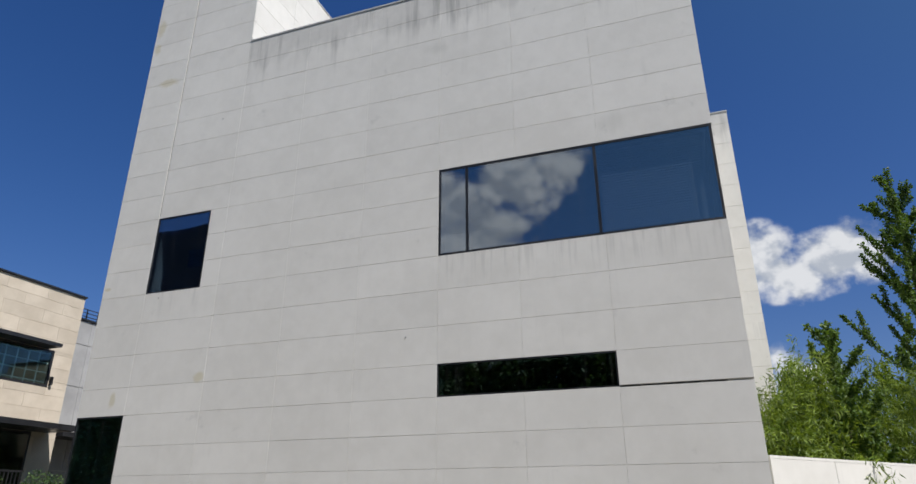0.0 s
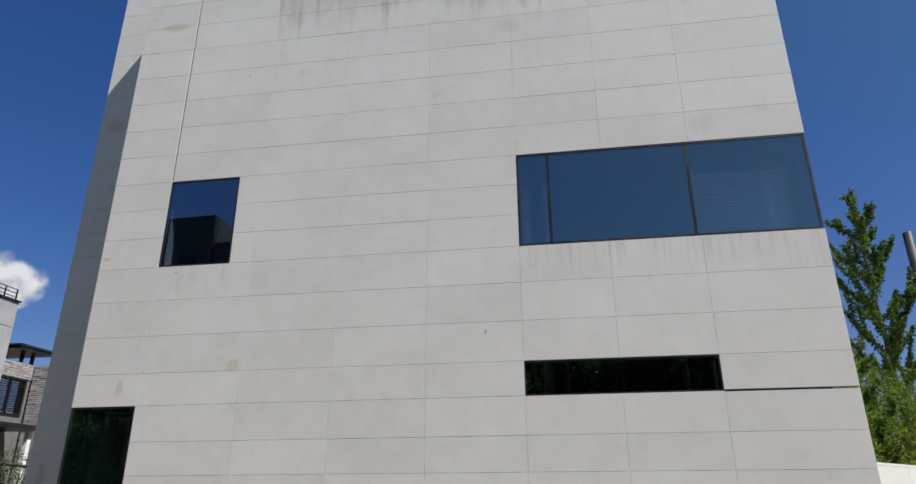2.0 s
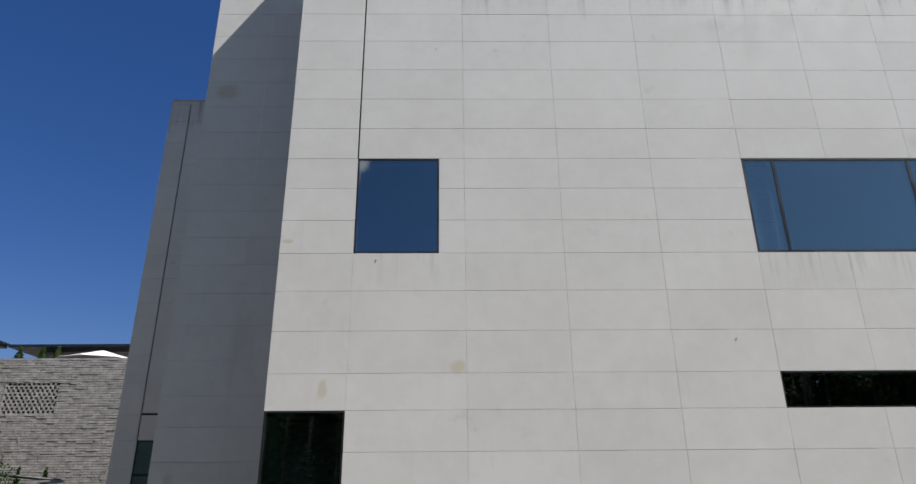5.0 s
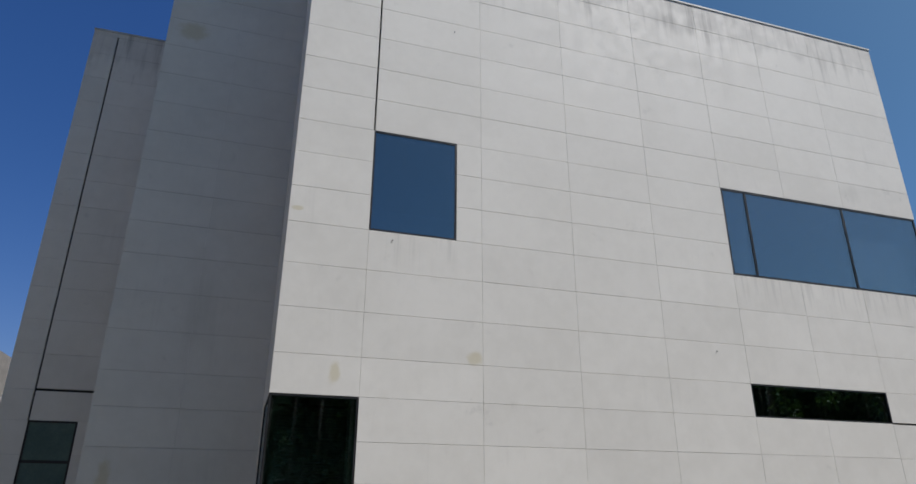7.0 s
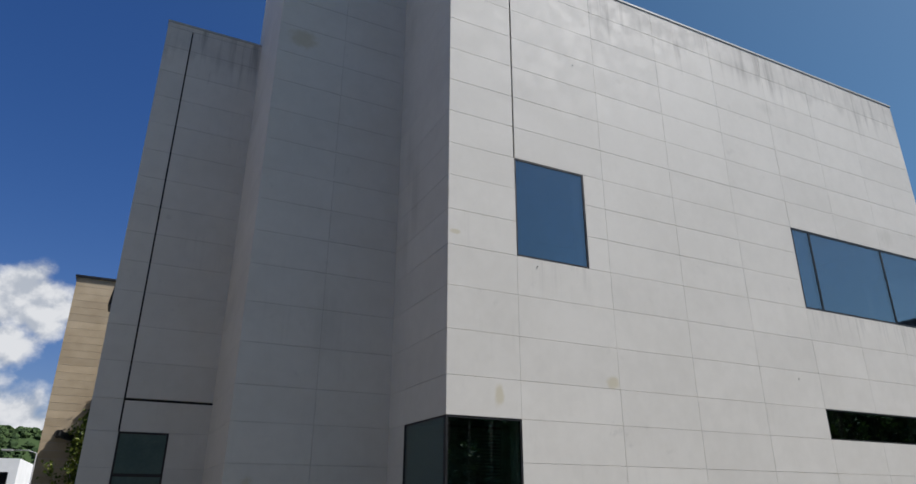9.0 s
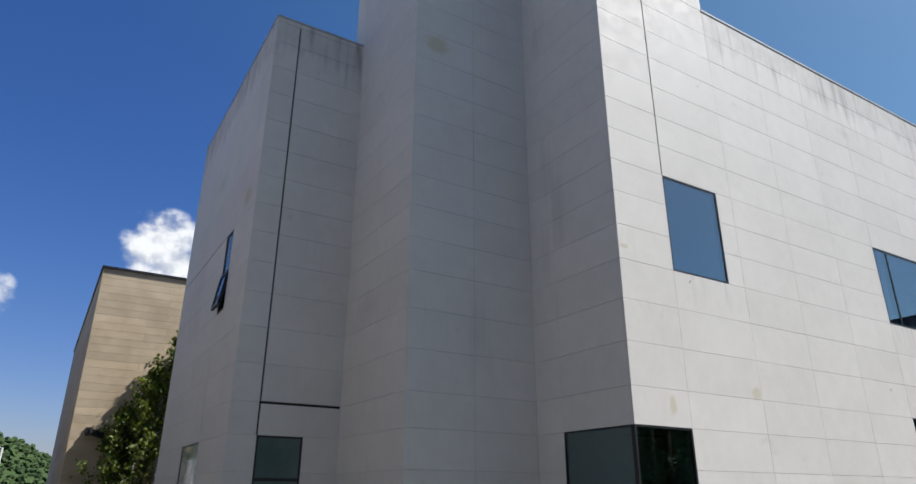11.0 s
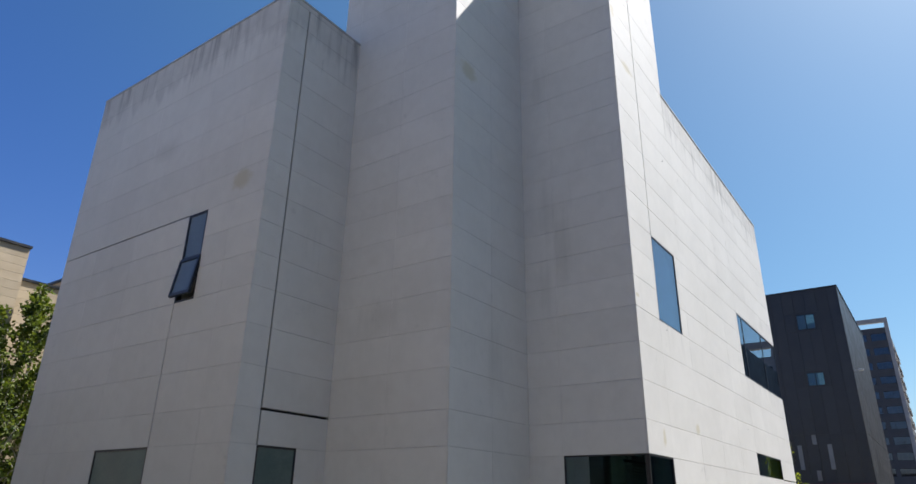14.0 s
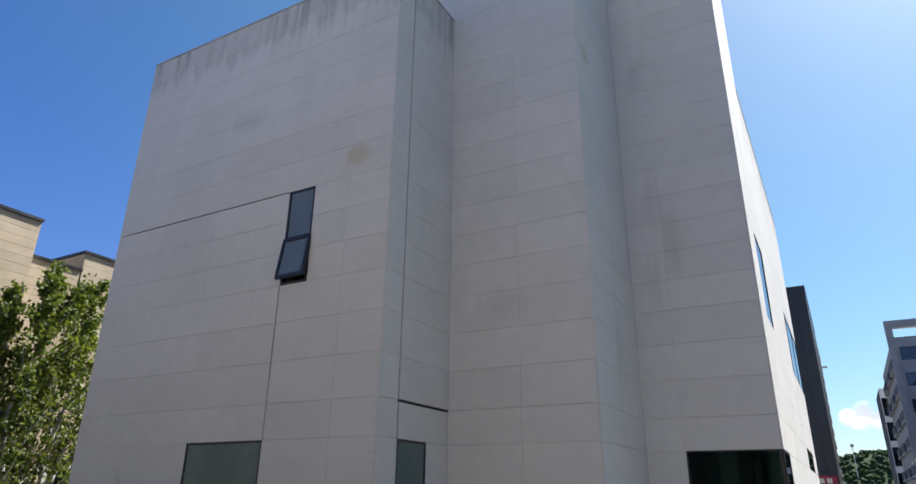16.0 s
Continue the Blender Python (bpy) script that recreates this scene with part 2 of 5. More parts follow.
def glass(name, mirror, tint, edge=0.5):
    """Coated pane: part mirror, part clear tinted glass; gloss rises at grazing angles."""
    m, t, b = material(name)
    t.nodes.remove(b)
    pos = place_of(t)
    wave = node(t, "ShaderNodeBump", (("Strength", 0.035), ("Distance", 0.05), ("Height", fbm(t, pos, 0.8, 1.0))))
    gl = node(t, "ShaderNodeBsdfGlossy", (("Color", (0.86, 0.92, 0.97, 1)), ("Roughness", 0.0), ("Normal", wave.outputs[0])))
    tr = node(t, "ShaderNodeBsdfTransparent", (("Color", (*tint, 1)),))
    lw = node(t, "ShaderNodeLayerWeight", (("Blend", 0.35),)).outputs["Fresnel"]
    fac = math_node(t, "ADD", math_node(t, "MULTIPLY", lw, edge), mirror, clamp=True)
    thin = node(t, "ShaderNodeMapping", (("Vector", pos), ("Scale", (9.0, 9.0, 0.25)))).outputs[0]
    dust = math_node(t, "ADD", math_node(t, "MULTIPLY", remap(t, fbm(t, pos, 30.0, 5.0, 0.7), 0.6, 0.8), 0.02), math_node(t, "MULTIPLY", remap(t, fbm(t, thin, 1.5, 3.0, 0.6), 0.55, 0.75), 0.022))
    df = node(t, "ShaderNodeBsdfDiffuse", (("Color", (0.5, 0.5, 0.48, 1)),))
    sh = node(t, "ShaderNodeMixShader", ((0, fac), (1, tr.outputs[0]), (2, gl.outputs[0])))
    sh = node(t, "ShaderNodeMixShader", ((0, dust), (1, sh.outputs[0]), (2, df.outputs[0])))
    t.links.new(sh.outputs[0], t.nodes["Material Output"].inputs[0])
    return m


STONE = panel_stone()
JOINT = surface("joint_mortar", (0.44, 0.43, 0.40), (0.56, 0.545, 0.51), 0.9, 4, 80)
# near-black colour that stands in for the shade deep in slots and holes
SLOT_SHADE = surface("painted_slot_shade", (0.02, 0.02, 0.021), (0.035, 0.035, 0.036), 0.8, 4, 80)
COPING = surface("coping_metal", (0.36, 0.36, 0.355), (0.46, 0.46, 0.45), 0.6, 2, 40)
FRAME = surface("black_aluminium", (0.012, 0.012, 0.013), (0.022, 0.022, 0.024), 0.4, 3, 50, bump=0.03)
GLASS = glass("coated_glass", 0.24, (0.34, 0.42, 0.50))
GLASS_LOW = glass("dark_green_glass", 0.13, (0.46, 0.60, 0.56))
FILM = surface("green_film_glass", (0.09, 0.135, 0.125), (0.12, 0.17, 0.158), 0.10, 1.5, 30, bump=0)
FILM_BLUE = surface("blue_film_glass", (0.14, 0.172, 0.185), (0.17, 0.205, 0.22), 0.12, 1.5, 30, bump=0)
PLASTER = surface("interior_plaster", (0.42, 0.42, 0.40), (0.50, 0.50, 0.48), 0.8, 2, 40)
BLIND = surface("blind_slats", (0.26, 0.27, 0.28), (0.32, 0.33, 0.34), 0.5, 6, 60, bump=0)
BEIGE = surface("sand_coloured_stone", (0.40, 0.315, 0.205), (0.52, 0.425, 0.295), 0.8, 1.2, 50, spread=0.10)
CREAM = surface("cream_stone", (0.49, 0.42, 0.325), (0.58, 0.505, 0.40), 0.8, 1.5, 50, spread=0.06)
CONCRETE = surface("grey_concrete", (0.29, 0.287, 0.28), (0.37, 0.367, 0.358), 0.85, 1.2, 40, spread=0.05)
BRICK = surface("grey_split_brick", (0.27, 0.255, 0.235), (0.43, 0.41, 0.38), 0.9, 5, 60, spread=0.15, island=True, bump=0.4)
BRICKBACK = surface("brick_mortar", (0.13, 0.125, 0.115), (0.18, 0.17, 0.16), 0.95, 4, 60)
CLAD = surface("charcoal_standing_seam", (0.030, 0.032, 0.036), (0.042, 0.044, 0.049), 0.5, 1.5, 30, metal=0.2, spread=0.10, bump=0.05)
APART = surface("apartment_concrete", (0.30, 0.29, 0.285), (0.38, 0.37, 0.36), 0.85, 0.8, 20)
APART_DARK = surface("apartment_dark_paint", (0.060, 0.062, 0.068), (0.085, 0.087, 0.093), 0.8, 0.8, 20)
WHITE = surface("white_render", (0.72, 0.72, 0.70), (0.80, 0.80, 0.78), 0.8, 1.0, 30)
PAVING = surface("block_paving", (0.092, 0.083, 0.062), (0.138, 0.126, 0.096), 0.85, 0.6, 25)
ROOFING = surface("roof_membrane", (0.20, 0.20, 0.195), (0.28, 0.28, 0.27), 0.9, 0.8, 20)
ORANGE = surface("orange_canvas", (0.60, 0.13, 0.05), (0.72, 0.18, 0.07), 0.8, 3, 50)
RED = surface("red_sign_sheet", (0.35, 0.015, 0.03), (0.42, 0.02, 0.04), 0.5, 3, 50, bump=0)
BAR = surface("cream_lettering", (0.70, 0.66, 0.52), (0.78, 0.74, 0.60), 0.6, 3, 50, bump=0)
HOUSE_GLASS = glass("house_window_glass", 0.04, (0.72, 0.88, 0.88), 0.3)
FLAT_GLASS = glass("far_window_glass", 0.03, (0.30, 0.38, 0.38), 0.3)

# ---------------------------------------------------------------- building helpers


def add_box(bm, x0, x1, y0, y1, z0, z1):
    v = [bm.verts.new(p) for p in ((x0, y0, z0), (x1, y0, z0), (x1, y1, z0), (x0, y1, z0), (x0, y0, z1), (x1, y0, z1), (x1, y1, z1), (x0, y1, z1))]
    for f in ((0, 3, 2, 1), (4, 5, 6, 7), (0, 1, 5, 4), (1, 2, 6, 5), (2, 3, 7, 6), (3, 0, 4, 7)):
        bm.faces.new([v[i] for i in f])


def mesh_of(name, bm, mat):
    me = bpy.data.meshes.new(name)
    bm.to_mesh(me)
    bm.free()
    me.materials.append(mat)
    return me


def part(name, bm, mat, parent=None, label="", smooth=False):
    me = mesh_of(name, bm, mat)
    if smooth:
        me.polygons.foreach_set("use_smooth", [True] * len(me.polygons))
    ob = new(name, me)
    ob.parent = parent
    return tagged(ob, label) if label else ob


APIECE = {"wall", "roof", "partition", "floor_slab", "wall_core", "coping", "roof_edge", "curtain"}


def boxes(name, rows, mat, parent=None, label="", bevel=0.0):
    if name in APIECE and len(rows) > 1:
        return [boxes(name, [r], mat, parent, label, bevel) for r in rows][-1]
    bm = bmesh.new()
    for r in rows:
        add_box(bm, *r)
    if bevel:
        bmesh.ops.bevel(bm, geom=bm.edges[:], offset=bevel, segments=2, affect="EDGES")
    return part(name, bm, mat, parent, label)


def thing(name, label, category, m=None, group="", kind=""):
    ob = new(name)
    ob.empty_display_size = 0.3
    if m is not None:
        ob.matrix_basis = m
    return tagged(ob, label, category, group, kind)


def minus(r, holes):
    """Rectangle (u0, u1, z0, z1) less the holes, as rectangles."""
    out = [r]
    for h0, h1, k0, k1 in holes:
        nxt = []
        for a, b, c, d in out:
            if h1 <= a or h0 >= b or k1 <= c or k0 >= d:
                nxt.append((a, b, c, d))
                continue
            if c < k0:
                nxt.append((a, b, c, k0))
            if k1 < d:
                nxt.append((a, b, k1, d))
            lo, hi = max(c, k0), min(d, k1)
            if a < h0:
                nxt.append((a, h0, lo, hi))
            if h1 < b:
                nxt.append((h1, b, lo, hi))
        out = nxt
    return [q for q in out if q[1] - q[0] > 0.02 and q[3] - q[2] > 0.02]


PANEL_MESH = {}


def panel_mesh(w, h, deep, mat, bev=0.001):
    """A slab with its face at y = 0 and a small chamfer; shared by all slabs of one size."""
    key = (round(w, 3), round(h, 3), deep, mat.name)
    if key not in PANEL_MESH:
        rings = [[(0, deep, 0), (w, deep, 0), (w, deep, h), (0, deep, h)], [(0, bev, 0), (w, bev, 0), (w, bev, h), (0, bev, h)],
                 [(bev, 0, bev), (w - bev, 0, bev), (w - bev, 0, h - bev), (bev, 0, h - bev)]]
        faces = [(4 * r + i, 4 * r + (i + 1) % 4, 4 * r + 4 + (i + 1) % 4, 4 * r + 4 + i) for r in (0, 1) for i in range(4)] + [(8, 9, 10, 11)]
        me = bpy.data.meshes.new("stone_panel")
        me.from_pydata(sum(rings, []), [], faces)
        me.materials.append(mat)
        PANEL_MESH[key] = me
    return PANEL_MESH[key]


TURNS = {"S": 0, "W": -90, "E": 90, "N": 180}


def side(facing, plane):
    """The frame of a wall: x along it to the right, y into it, z up."""
    return (pose(0, plane, 0, 0, 0, TURNS[facing]) if facing in "SN" else pose(plane, 0, 0, 0, 0, TURNS[facing]))


LATER = []   # slabs are laid at the end


def facade(parent, facing, plane, outline, us, zs, holes=(), slots=(), thick=0.3, deep=0.014, mat=STONE, back=JOINT, gap=(0.0026, 0.0044), piece="stone_panel", name="wall", stagger=0.0, label=""):
    """A wall with openings through it, clad in slabs. outline: rectangles; slots: wide open joints between slabs, no holes in the wall."""
    bm = bmesh.new()
    for o in outline:
        inner = (o[0] + deep + 0.004, o[1] - deep - 0.004, o[2], o[3] - 0.004)
        cuts = list(holes) + list(slots)
        lu = sorted({inner[0], inner[1], *[v for h in cuts for v in h[:2] if inner[0] < v < inner[1]]})
        lz = sorted({inner[2], inner[3], *[v for h in cuts for v in h[2:] if inner[2] < v < inner[3]]})
        for a, b in zip(lu, lu[1:]):
            for c, d in zip(lz, lz[1:]):
                mu, mz = (a + b) / 2, (c + d) / 2
                if not any(h[0] < mu < h[1] and h[2] < mz < h[3] for h in cuts):
                    add_box(bm, a, b, deep, deep + thick, c, d)
    bmesh.ops.remove_doubles(bm, verts=bm.verts[:], dist=0.0005)
    wall = part(name, bm, back, parent, label)
    wall.matrix_basis = side(facing, plane)
    if slots:
        for a, b, c, d in slots:
            bm = bmesh.new()
            add_box(bm, max(a, outline[0][0] + 0.02), min(b, outline[-1][1] - 0.02), deep + 0.045, deep + thick, c, min(d, max(q[3] for q in outline) - 0.01))
            # strip at the slot's back; the slot's shade is put into its colour
            part("slot_shade_strip", bm, SLOT_SHADE, wall)
    cells = []
    for r, (c, d) in enumerate(zip(zs, zs[1:])):
        cut = [u + (stagger * (r % 2) if 0 < i < len(us) - 1 else 0) for i, u in enumerate(us)]
        for a, b in zip(cut, cut[1:]):
            for o in outline:
                q = (max(a, o[0]), min(b, o[1]), max(c, o[2]), min(d, o[3]))
                if q[1] - q[0] > 0.03 and q[3] - q[2] > 0.03:
                    cells += minus(q, list(holes) + list(slots))
    LATER.append((wall, cells, deep, mat, gap, piece))
    return wall


def lay_slabs():
    for wall, cells, deep, mat, (gu, gz), piece in LATER:
        for a, b, c, d in cells:
            w, h = b - a - gu, d - c - gz
            if w < 0.02 or h < 0.02:
                continue
            ob = new(piece, panel_mesh(w, h, deep, mat))
            ob.parent = wall
            ob.location = (a + gu / 2, 0.0003 * ((hash((round(a, 2), round(c, 2))) % 5) - 2), c + gz / 2)


def window(parent, facing, plane, u0, u1, z0, z1, mullions=(), transoms=(), pane_mat=GLASS, bar=0.04, inset=0.003, panes=True, label="", depth=0.09):
    """A dark metal frame in an opening, with its bars and panes."""
    bm = bmesh.new()
    y0, y1 = inset, inset + depth
    for r in ((u0, u1, y0, y1, z1 - bar, z1), (u0, u1, y0, y1, z0, z0 + bar), (u0, u0 + bar, y0, y1, z0 + bar, z1 - bar), (u1 - bar, u1, y0, y1, z0 + bar, z1 - bar)):
        add_box(bm, *r)
    win = part("window", bm, FRAME, parent, label)
    win.matrix_basis = side(facing, plane)
    for mu in mullions:
        boxes("mullion", [(mu - 0.022, mu + 0.022, y0 + 0.002, y1 - 0.004, z0 + bar, z1 - bar)], FRAME, win)
    for tz in transoms:
        boxes("transom", [(u0 + bar, u1 - bar, y0 + 0.003, y1 - 0.006, tz - 0.022, tz + 0.022)], FRAME, win)
    if panes:
        cols, rws = [u0 + bar, *mullions, u1 - bar], [z0 + bar, *transoms, z1 - bar]
        for a, b in zip(cols, cols[1:]):
            for c, d in zip(rws, rws[1:]):
                p = boxes("pane", [(a, b, inset + 0.010, inset + 0.022, c, d)], pane_mat, win)
                p.visible_shadow = False
    return win


# ---------------------------------------------------------------- ground
ground = boxes("ground", [(-900, 900, -900, 1500, -0.5, 0.0)], PAVING)
tagged(ground, "brownish grey block paving of the open forecourt", "ground", kind="structure")

# ---------------------------------------------------------------- the gallery building
ZS = [0.0, 0.62, 1.16, 1.71, 2.25, 2.72, 3.245, 3.73, 4.31, 4.885, 5.45, 5.965, 6.48, 6.985, 7.51, 8.045, 8.60, 9.16, 9.71, 10.26, 10.80, 11.35, 11.92, 12.49, 13.06, 13.72]
TOP, TOWER = 10.80, 13.72
XL, XT, XR, YS = -9.99, -7.32, 1.22, 9.25
Y2, X2, Y3, X3, Y4, YB = 11.2, -12.2, 13.5, -13.94, 19.6, 13.93
gallery = thing("gallery_building", "tall pale stone-clad gallery with few dark windows, on paving", "building")

hole_s = [(-8.93, -7.70, 5.45, 6.985), (-3.075, XR - 0.012, 5.45, 6.985), (-3.075, -0.45, 3.245, 3.73), (XL - 0.01, -8.93, 0.12, 3.245)]
slots_s = [(-8.943, -8.919, 6.985, 14), (-0.45, XR + 0.01, 3.236, 3.262)]
facade(gallery, "S", YS, [(XL, XT, 0, TOWER), (XT, XR, 0, TOP)], [XL, -8.93, XT, -5.89, -4.48, -3.075, -1.76, -0.45, XR], ZS, hole_s, slots_s)
hole_w1 = [(-10.6, -(YS + 0.016), 0.12, 3.245)]
facade(gallery, "W", XL, [(-Y2 + 0.002, -(YS + 0.016), 0, TOWER)], [-Y2, -10.6, -YS], ZS, hole_w1, name="wall")
facade(gallery, "S", Y2, [(X2, XL + 0.03, 0, TOWER)], [X2, -11.09, XL + 0.03], ZS)
facade(gallery, "W", X2, [(-Y3 + 0.002, -(Y2 + 0.016), 0, TOWER), (-YB, -Y3 + 0.002, TOP, TOWER)], [-YB, -Y3, -12.32, -Y2], ZS)
hole_s3 = [(-13.495, -12.78, 0.12, 3.245)]
facade(gallery, "S", Y3, [(X3, X2 + 0.03, 0, TOP)], [X3, -13.495, X2 + 0.03], ZS, hole_s3, [(-13.508, -13.482, 3.245, TOP - 0.1), (-13.49, X2 + 0.03, 3.712, 3.75)])
hole_w3 = [(-15.42, -14.90, 5.45, 6.985), (-16.92, -15.42, 0.6, 3.245)]
facade(gallery, "W", X3, [(-Y4, -(Y3 + 0.016), 0, TOP)], [-Y4, -18.4, -17.02, -15.42, -14.25, -Y3], ZS, hole_w3, [(-Y4, -15.42, 6.975, 6.995), (-15.429, -15.411, 3.245, 5.45)])
# the sides and the back, never faced by the walk
facade(gallery, "E", XT, [(YS + 0.016, YB, TOP - 0.3, TOWER)], [YS, 10.6, 12, YB], ZS)
facade(gallery, "E", XR, [(YS + 0.016, 15.4, 0, TOP)], [YS, 10.7, 12.2, 13.7, 15.4], ZS, [(YS + 0.016, 10.6, 5.45, 6.985)])
facade(gallery, "S", 15.4, [(XR - 0.3, 2.06, 0, TOP - 0.02)], [XR - 0.3, 2.06], [z + 0.2 for z in ZS])
facade(gallery, "E", 2.06, [(15.432, Y4, 0, TOP - 0.02)], [15.4, 17.0, Y4], ZS)
facade(gallery, "N", Y4, [(-2.06, -X3, 0, TOP)], [-2.06 + 1.6 * i for i in range(11)], ZS)
facade(gallery, "N", YB, [(-XT, -X2, TOP - 0.3, TOWER)], [7.32, 9, 10.6, 12.2], ZS)
# coping and roofs
C = 0.035
boxes("coping", [(XT, XR + 0.012, YS - 0.012, YS + 0.36, TOP, TOP + C), (XR - 0.33, XR + 0.012, YS + 0.36, 15.4, TOP, TOP + C)], COPING, gallery, "thin grey metal coping")
boxes("coping", [(XL - 0.012, XT + 0.012, YS - 0.012, YS + 0.36, TOWER, TOWER + C), (XL - 0.012, XL + 0.36, YS + 0.36, Y2 - 0.012, TOWER, TOWER + C),
                 (XT - 0.36, XT + 0.012, YS + 0.36, YB, TOWER, TOWER + C), (X2 - 0.012, XL + 0.36, Y2 - 0.012, Y2 + 0.36, TOWER, TOWER + C), (X2 - 0.012, X2 + 0.36, Y2 + 0.36, YB, TOWER, TOWER + C)], COPING, gallery)
boxes("coping", [(X3 - 0.012, X2, Y3 - 0.012, Y3 + 0.36, TOP, TOP + C), (X3 - 0.012, X3 + 0.36, Y3 + 0.36, Y4, TOP, TOP + C)], COPING, gallery)
boxes("coping", [(XR + 0.02, 2.072, 15.388, 15.7, TOP - 0.02, TOP + 0.015), (1.75, 2.072, 15.7, Y4, TOP - 0.02, TOP + 0.015)], COPING, gallery)
boxes("roof", [(XT + 0.02, XR - 0.33, YS + 0.33, Y4 - 0.33, 10.3, 10.5), (X3 + 0.33, X2 + 0.3, Y3 + 0.33, Y4 - 0.33, 10.3, 10.5), (XR - 0.33, 1.73, 15.73, Y4 - 0.33, 10.3, 10.5), (X2 + 0.33, XT, YB + 0.02, Y4 - 0.33, 10.3, 10.5)], ROOFING, gallery)
boxes("roof", [(XL + 0.33, XT - 0.33, YS + 0.33, YB - 0.33, 13.2, 13.4), (X2 + 0.33, XL + 0.33, Y2 + 0.33, YB - 0.33, 13.2, 13.4)], ROOFING, gallery)
# storeys and partitions behind the glass
boxes("floor_slab", [(XL + 0.34, XR - 0.34, YS + 0.34, Y4 - 0.4, 4.35, 4.65), (XL + 0.34, XR - 0.34, YS + 0.34, Y4 - 0.4, 7.55, 7.8), (X3 + 0.34, XL - 0.1, Y3 + 0.34, Y4 - 0.4, 4.35, 4.65), (X3 + 0.34, XL - 0.1, Y3 + 0.34, Y4 - 0.4, 7.55, 7.8)], PLASTER, gallery)
boxes("partition", [(XL + 0.34, XR - 0.34, 13.2, 13.35, 0.0, 4.35), (XL + 0.34, XR - 0.34, 13.2, 13.35, 4.65, 7.55), (-6.0, -5.85, YS + 0.34, 13.2, 0, 4.35), (-5.0, -4.85, YS + 0.34, 13.2, 4.65, 7.55), (-12.0, -11.85, Y3 + 0.34, Y4 - 0.4, 0, 7.55)], PLASTER, gallery)

# windows
window(gallery, "S", YS, -8.93, -7.70, 5.45, 6.985, bar=0.026, label="square coated glass window with black frame")
window(gallery, "S", YS, -3.075, XR - 0.012, 5.45, 6.985, mullions=(-2.59, -0.51), bar=0.035, label="wide coated glass window with black mullions")
window(gallery, "E", XR, YS + 0.112, 10.6, 5.45, 6.985, bar=0.035)
window(gallery, "S", YS, -3.075, -0.45, 3.245, 3.73, pane_mat=GLASS_LOW, bar=0.02, label="low dark strip window")
window(gallery, "S", YS, XL + 0.004, -8.93, 0.12, 3.245, pane_mat=GLASS_LOW, bar=0.025, depth=0.04, label="dark corner window reaching to the ground")
window(gallery, "W", XL, -10.6, -(YS + 0.046), 0.12, 3.245, pane_mat=GLASS_LOW, bar=0.022, depth=0.04)
window(gallery, "S", Y3, -13.495, -12.78, 0.12, 3.245, transoms=(2.62,), pane_mat=FILM, bar=0.03)
window(gallery, "W", X3, -16.92, -15.42, 0.6, 3.245, pane_mat=FILM, bar=0.03)
tall = window(gallery, "W", X3, -15.42, -14.90, 5.45, 6.985, transoms=(6.19,), bar=0.035, panes=False, label="tall narrow window with its lower sash tilted open")
p = boxes("pane", [(-15.385, -14.935, 0.02, 0.032, 6.21, 6.95)], FILM_BLUE, tall)
p.visible_shadow = False
sash = boxes("sash", [(-0.27, 0.27, -0.02, 0.03, -0.66, -0.61), (-0.27, 0.27, -0.02, 0.03, -0.05, 0.0), (-0.27, -0.225, -0.02, 0.03, -0.61, -0.05), (0.225, 0.27, -0.02, 0.03, -0.61, -0.05)], FRAME, tall, "black sash tilted outwards")
sash.matrix_basis = pose(-15.16, 0.0, 6.18, -8.5, 0, 0)
p = boxes("sash_pane", [(-0.225, 0.225, -0.002, 0.008, -0.61, -0.05)], FILM_BLUE, tall)
p.matrix_basis = pose(-15.16, 0.0, 6.18, -8.5, 0, 0)
p.visible_shadow = False

# ---------------------------------------------------------------- garden wall beside the gallery
garden_wall = thing("garden_wall", "low pale stone garden wall running back from the gallery corner", "wall", pose(1.25, 9.38, 0, 0, 0, 52.0))
boxes("core", [(0.0, 7.0, 0.02, 0.26, 0, 2.30)], JOINT, garden_wall)
boxes("coping", [(-0.0, 7.0, 0.0, 0.28, 2.30, 2.335)], STONE, garden_wall)
for i in range(5):
    for k, (c, d) in enumerate(zip((0, 0.9, 1.62), (0.9, 1.62, 2.30))):
        o = new("stone_panel", panel_mesh(1.392, d - c - 0.008, 0.02, STONE))
        o.parent, o.location = garden_wall, (1.4 * i + 0.004, 0.0, c + 0.004)

# ---------------------------------------------------------------- sand-coloured stone building behind
sandstone = thing("sandstone_building", "sand-coloured stone-clad building with dark roof edge behind birch trees", "building")
BZ = [0.225 * i for i in range(41)]


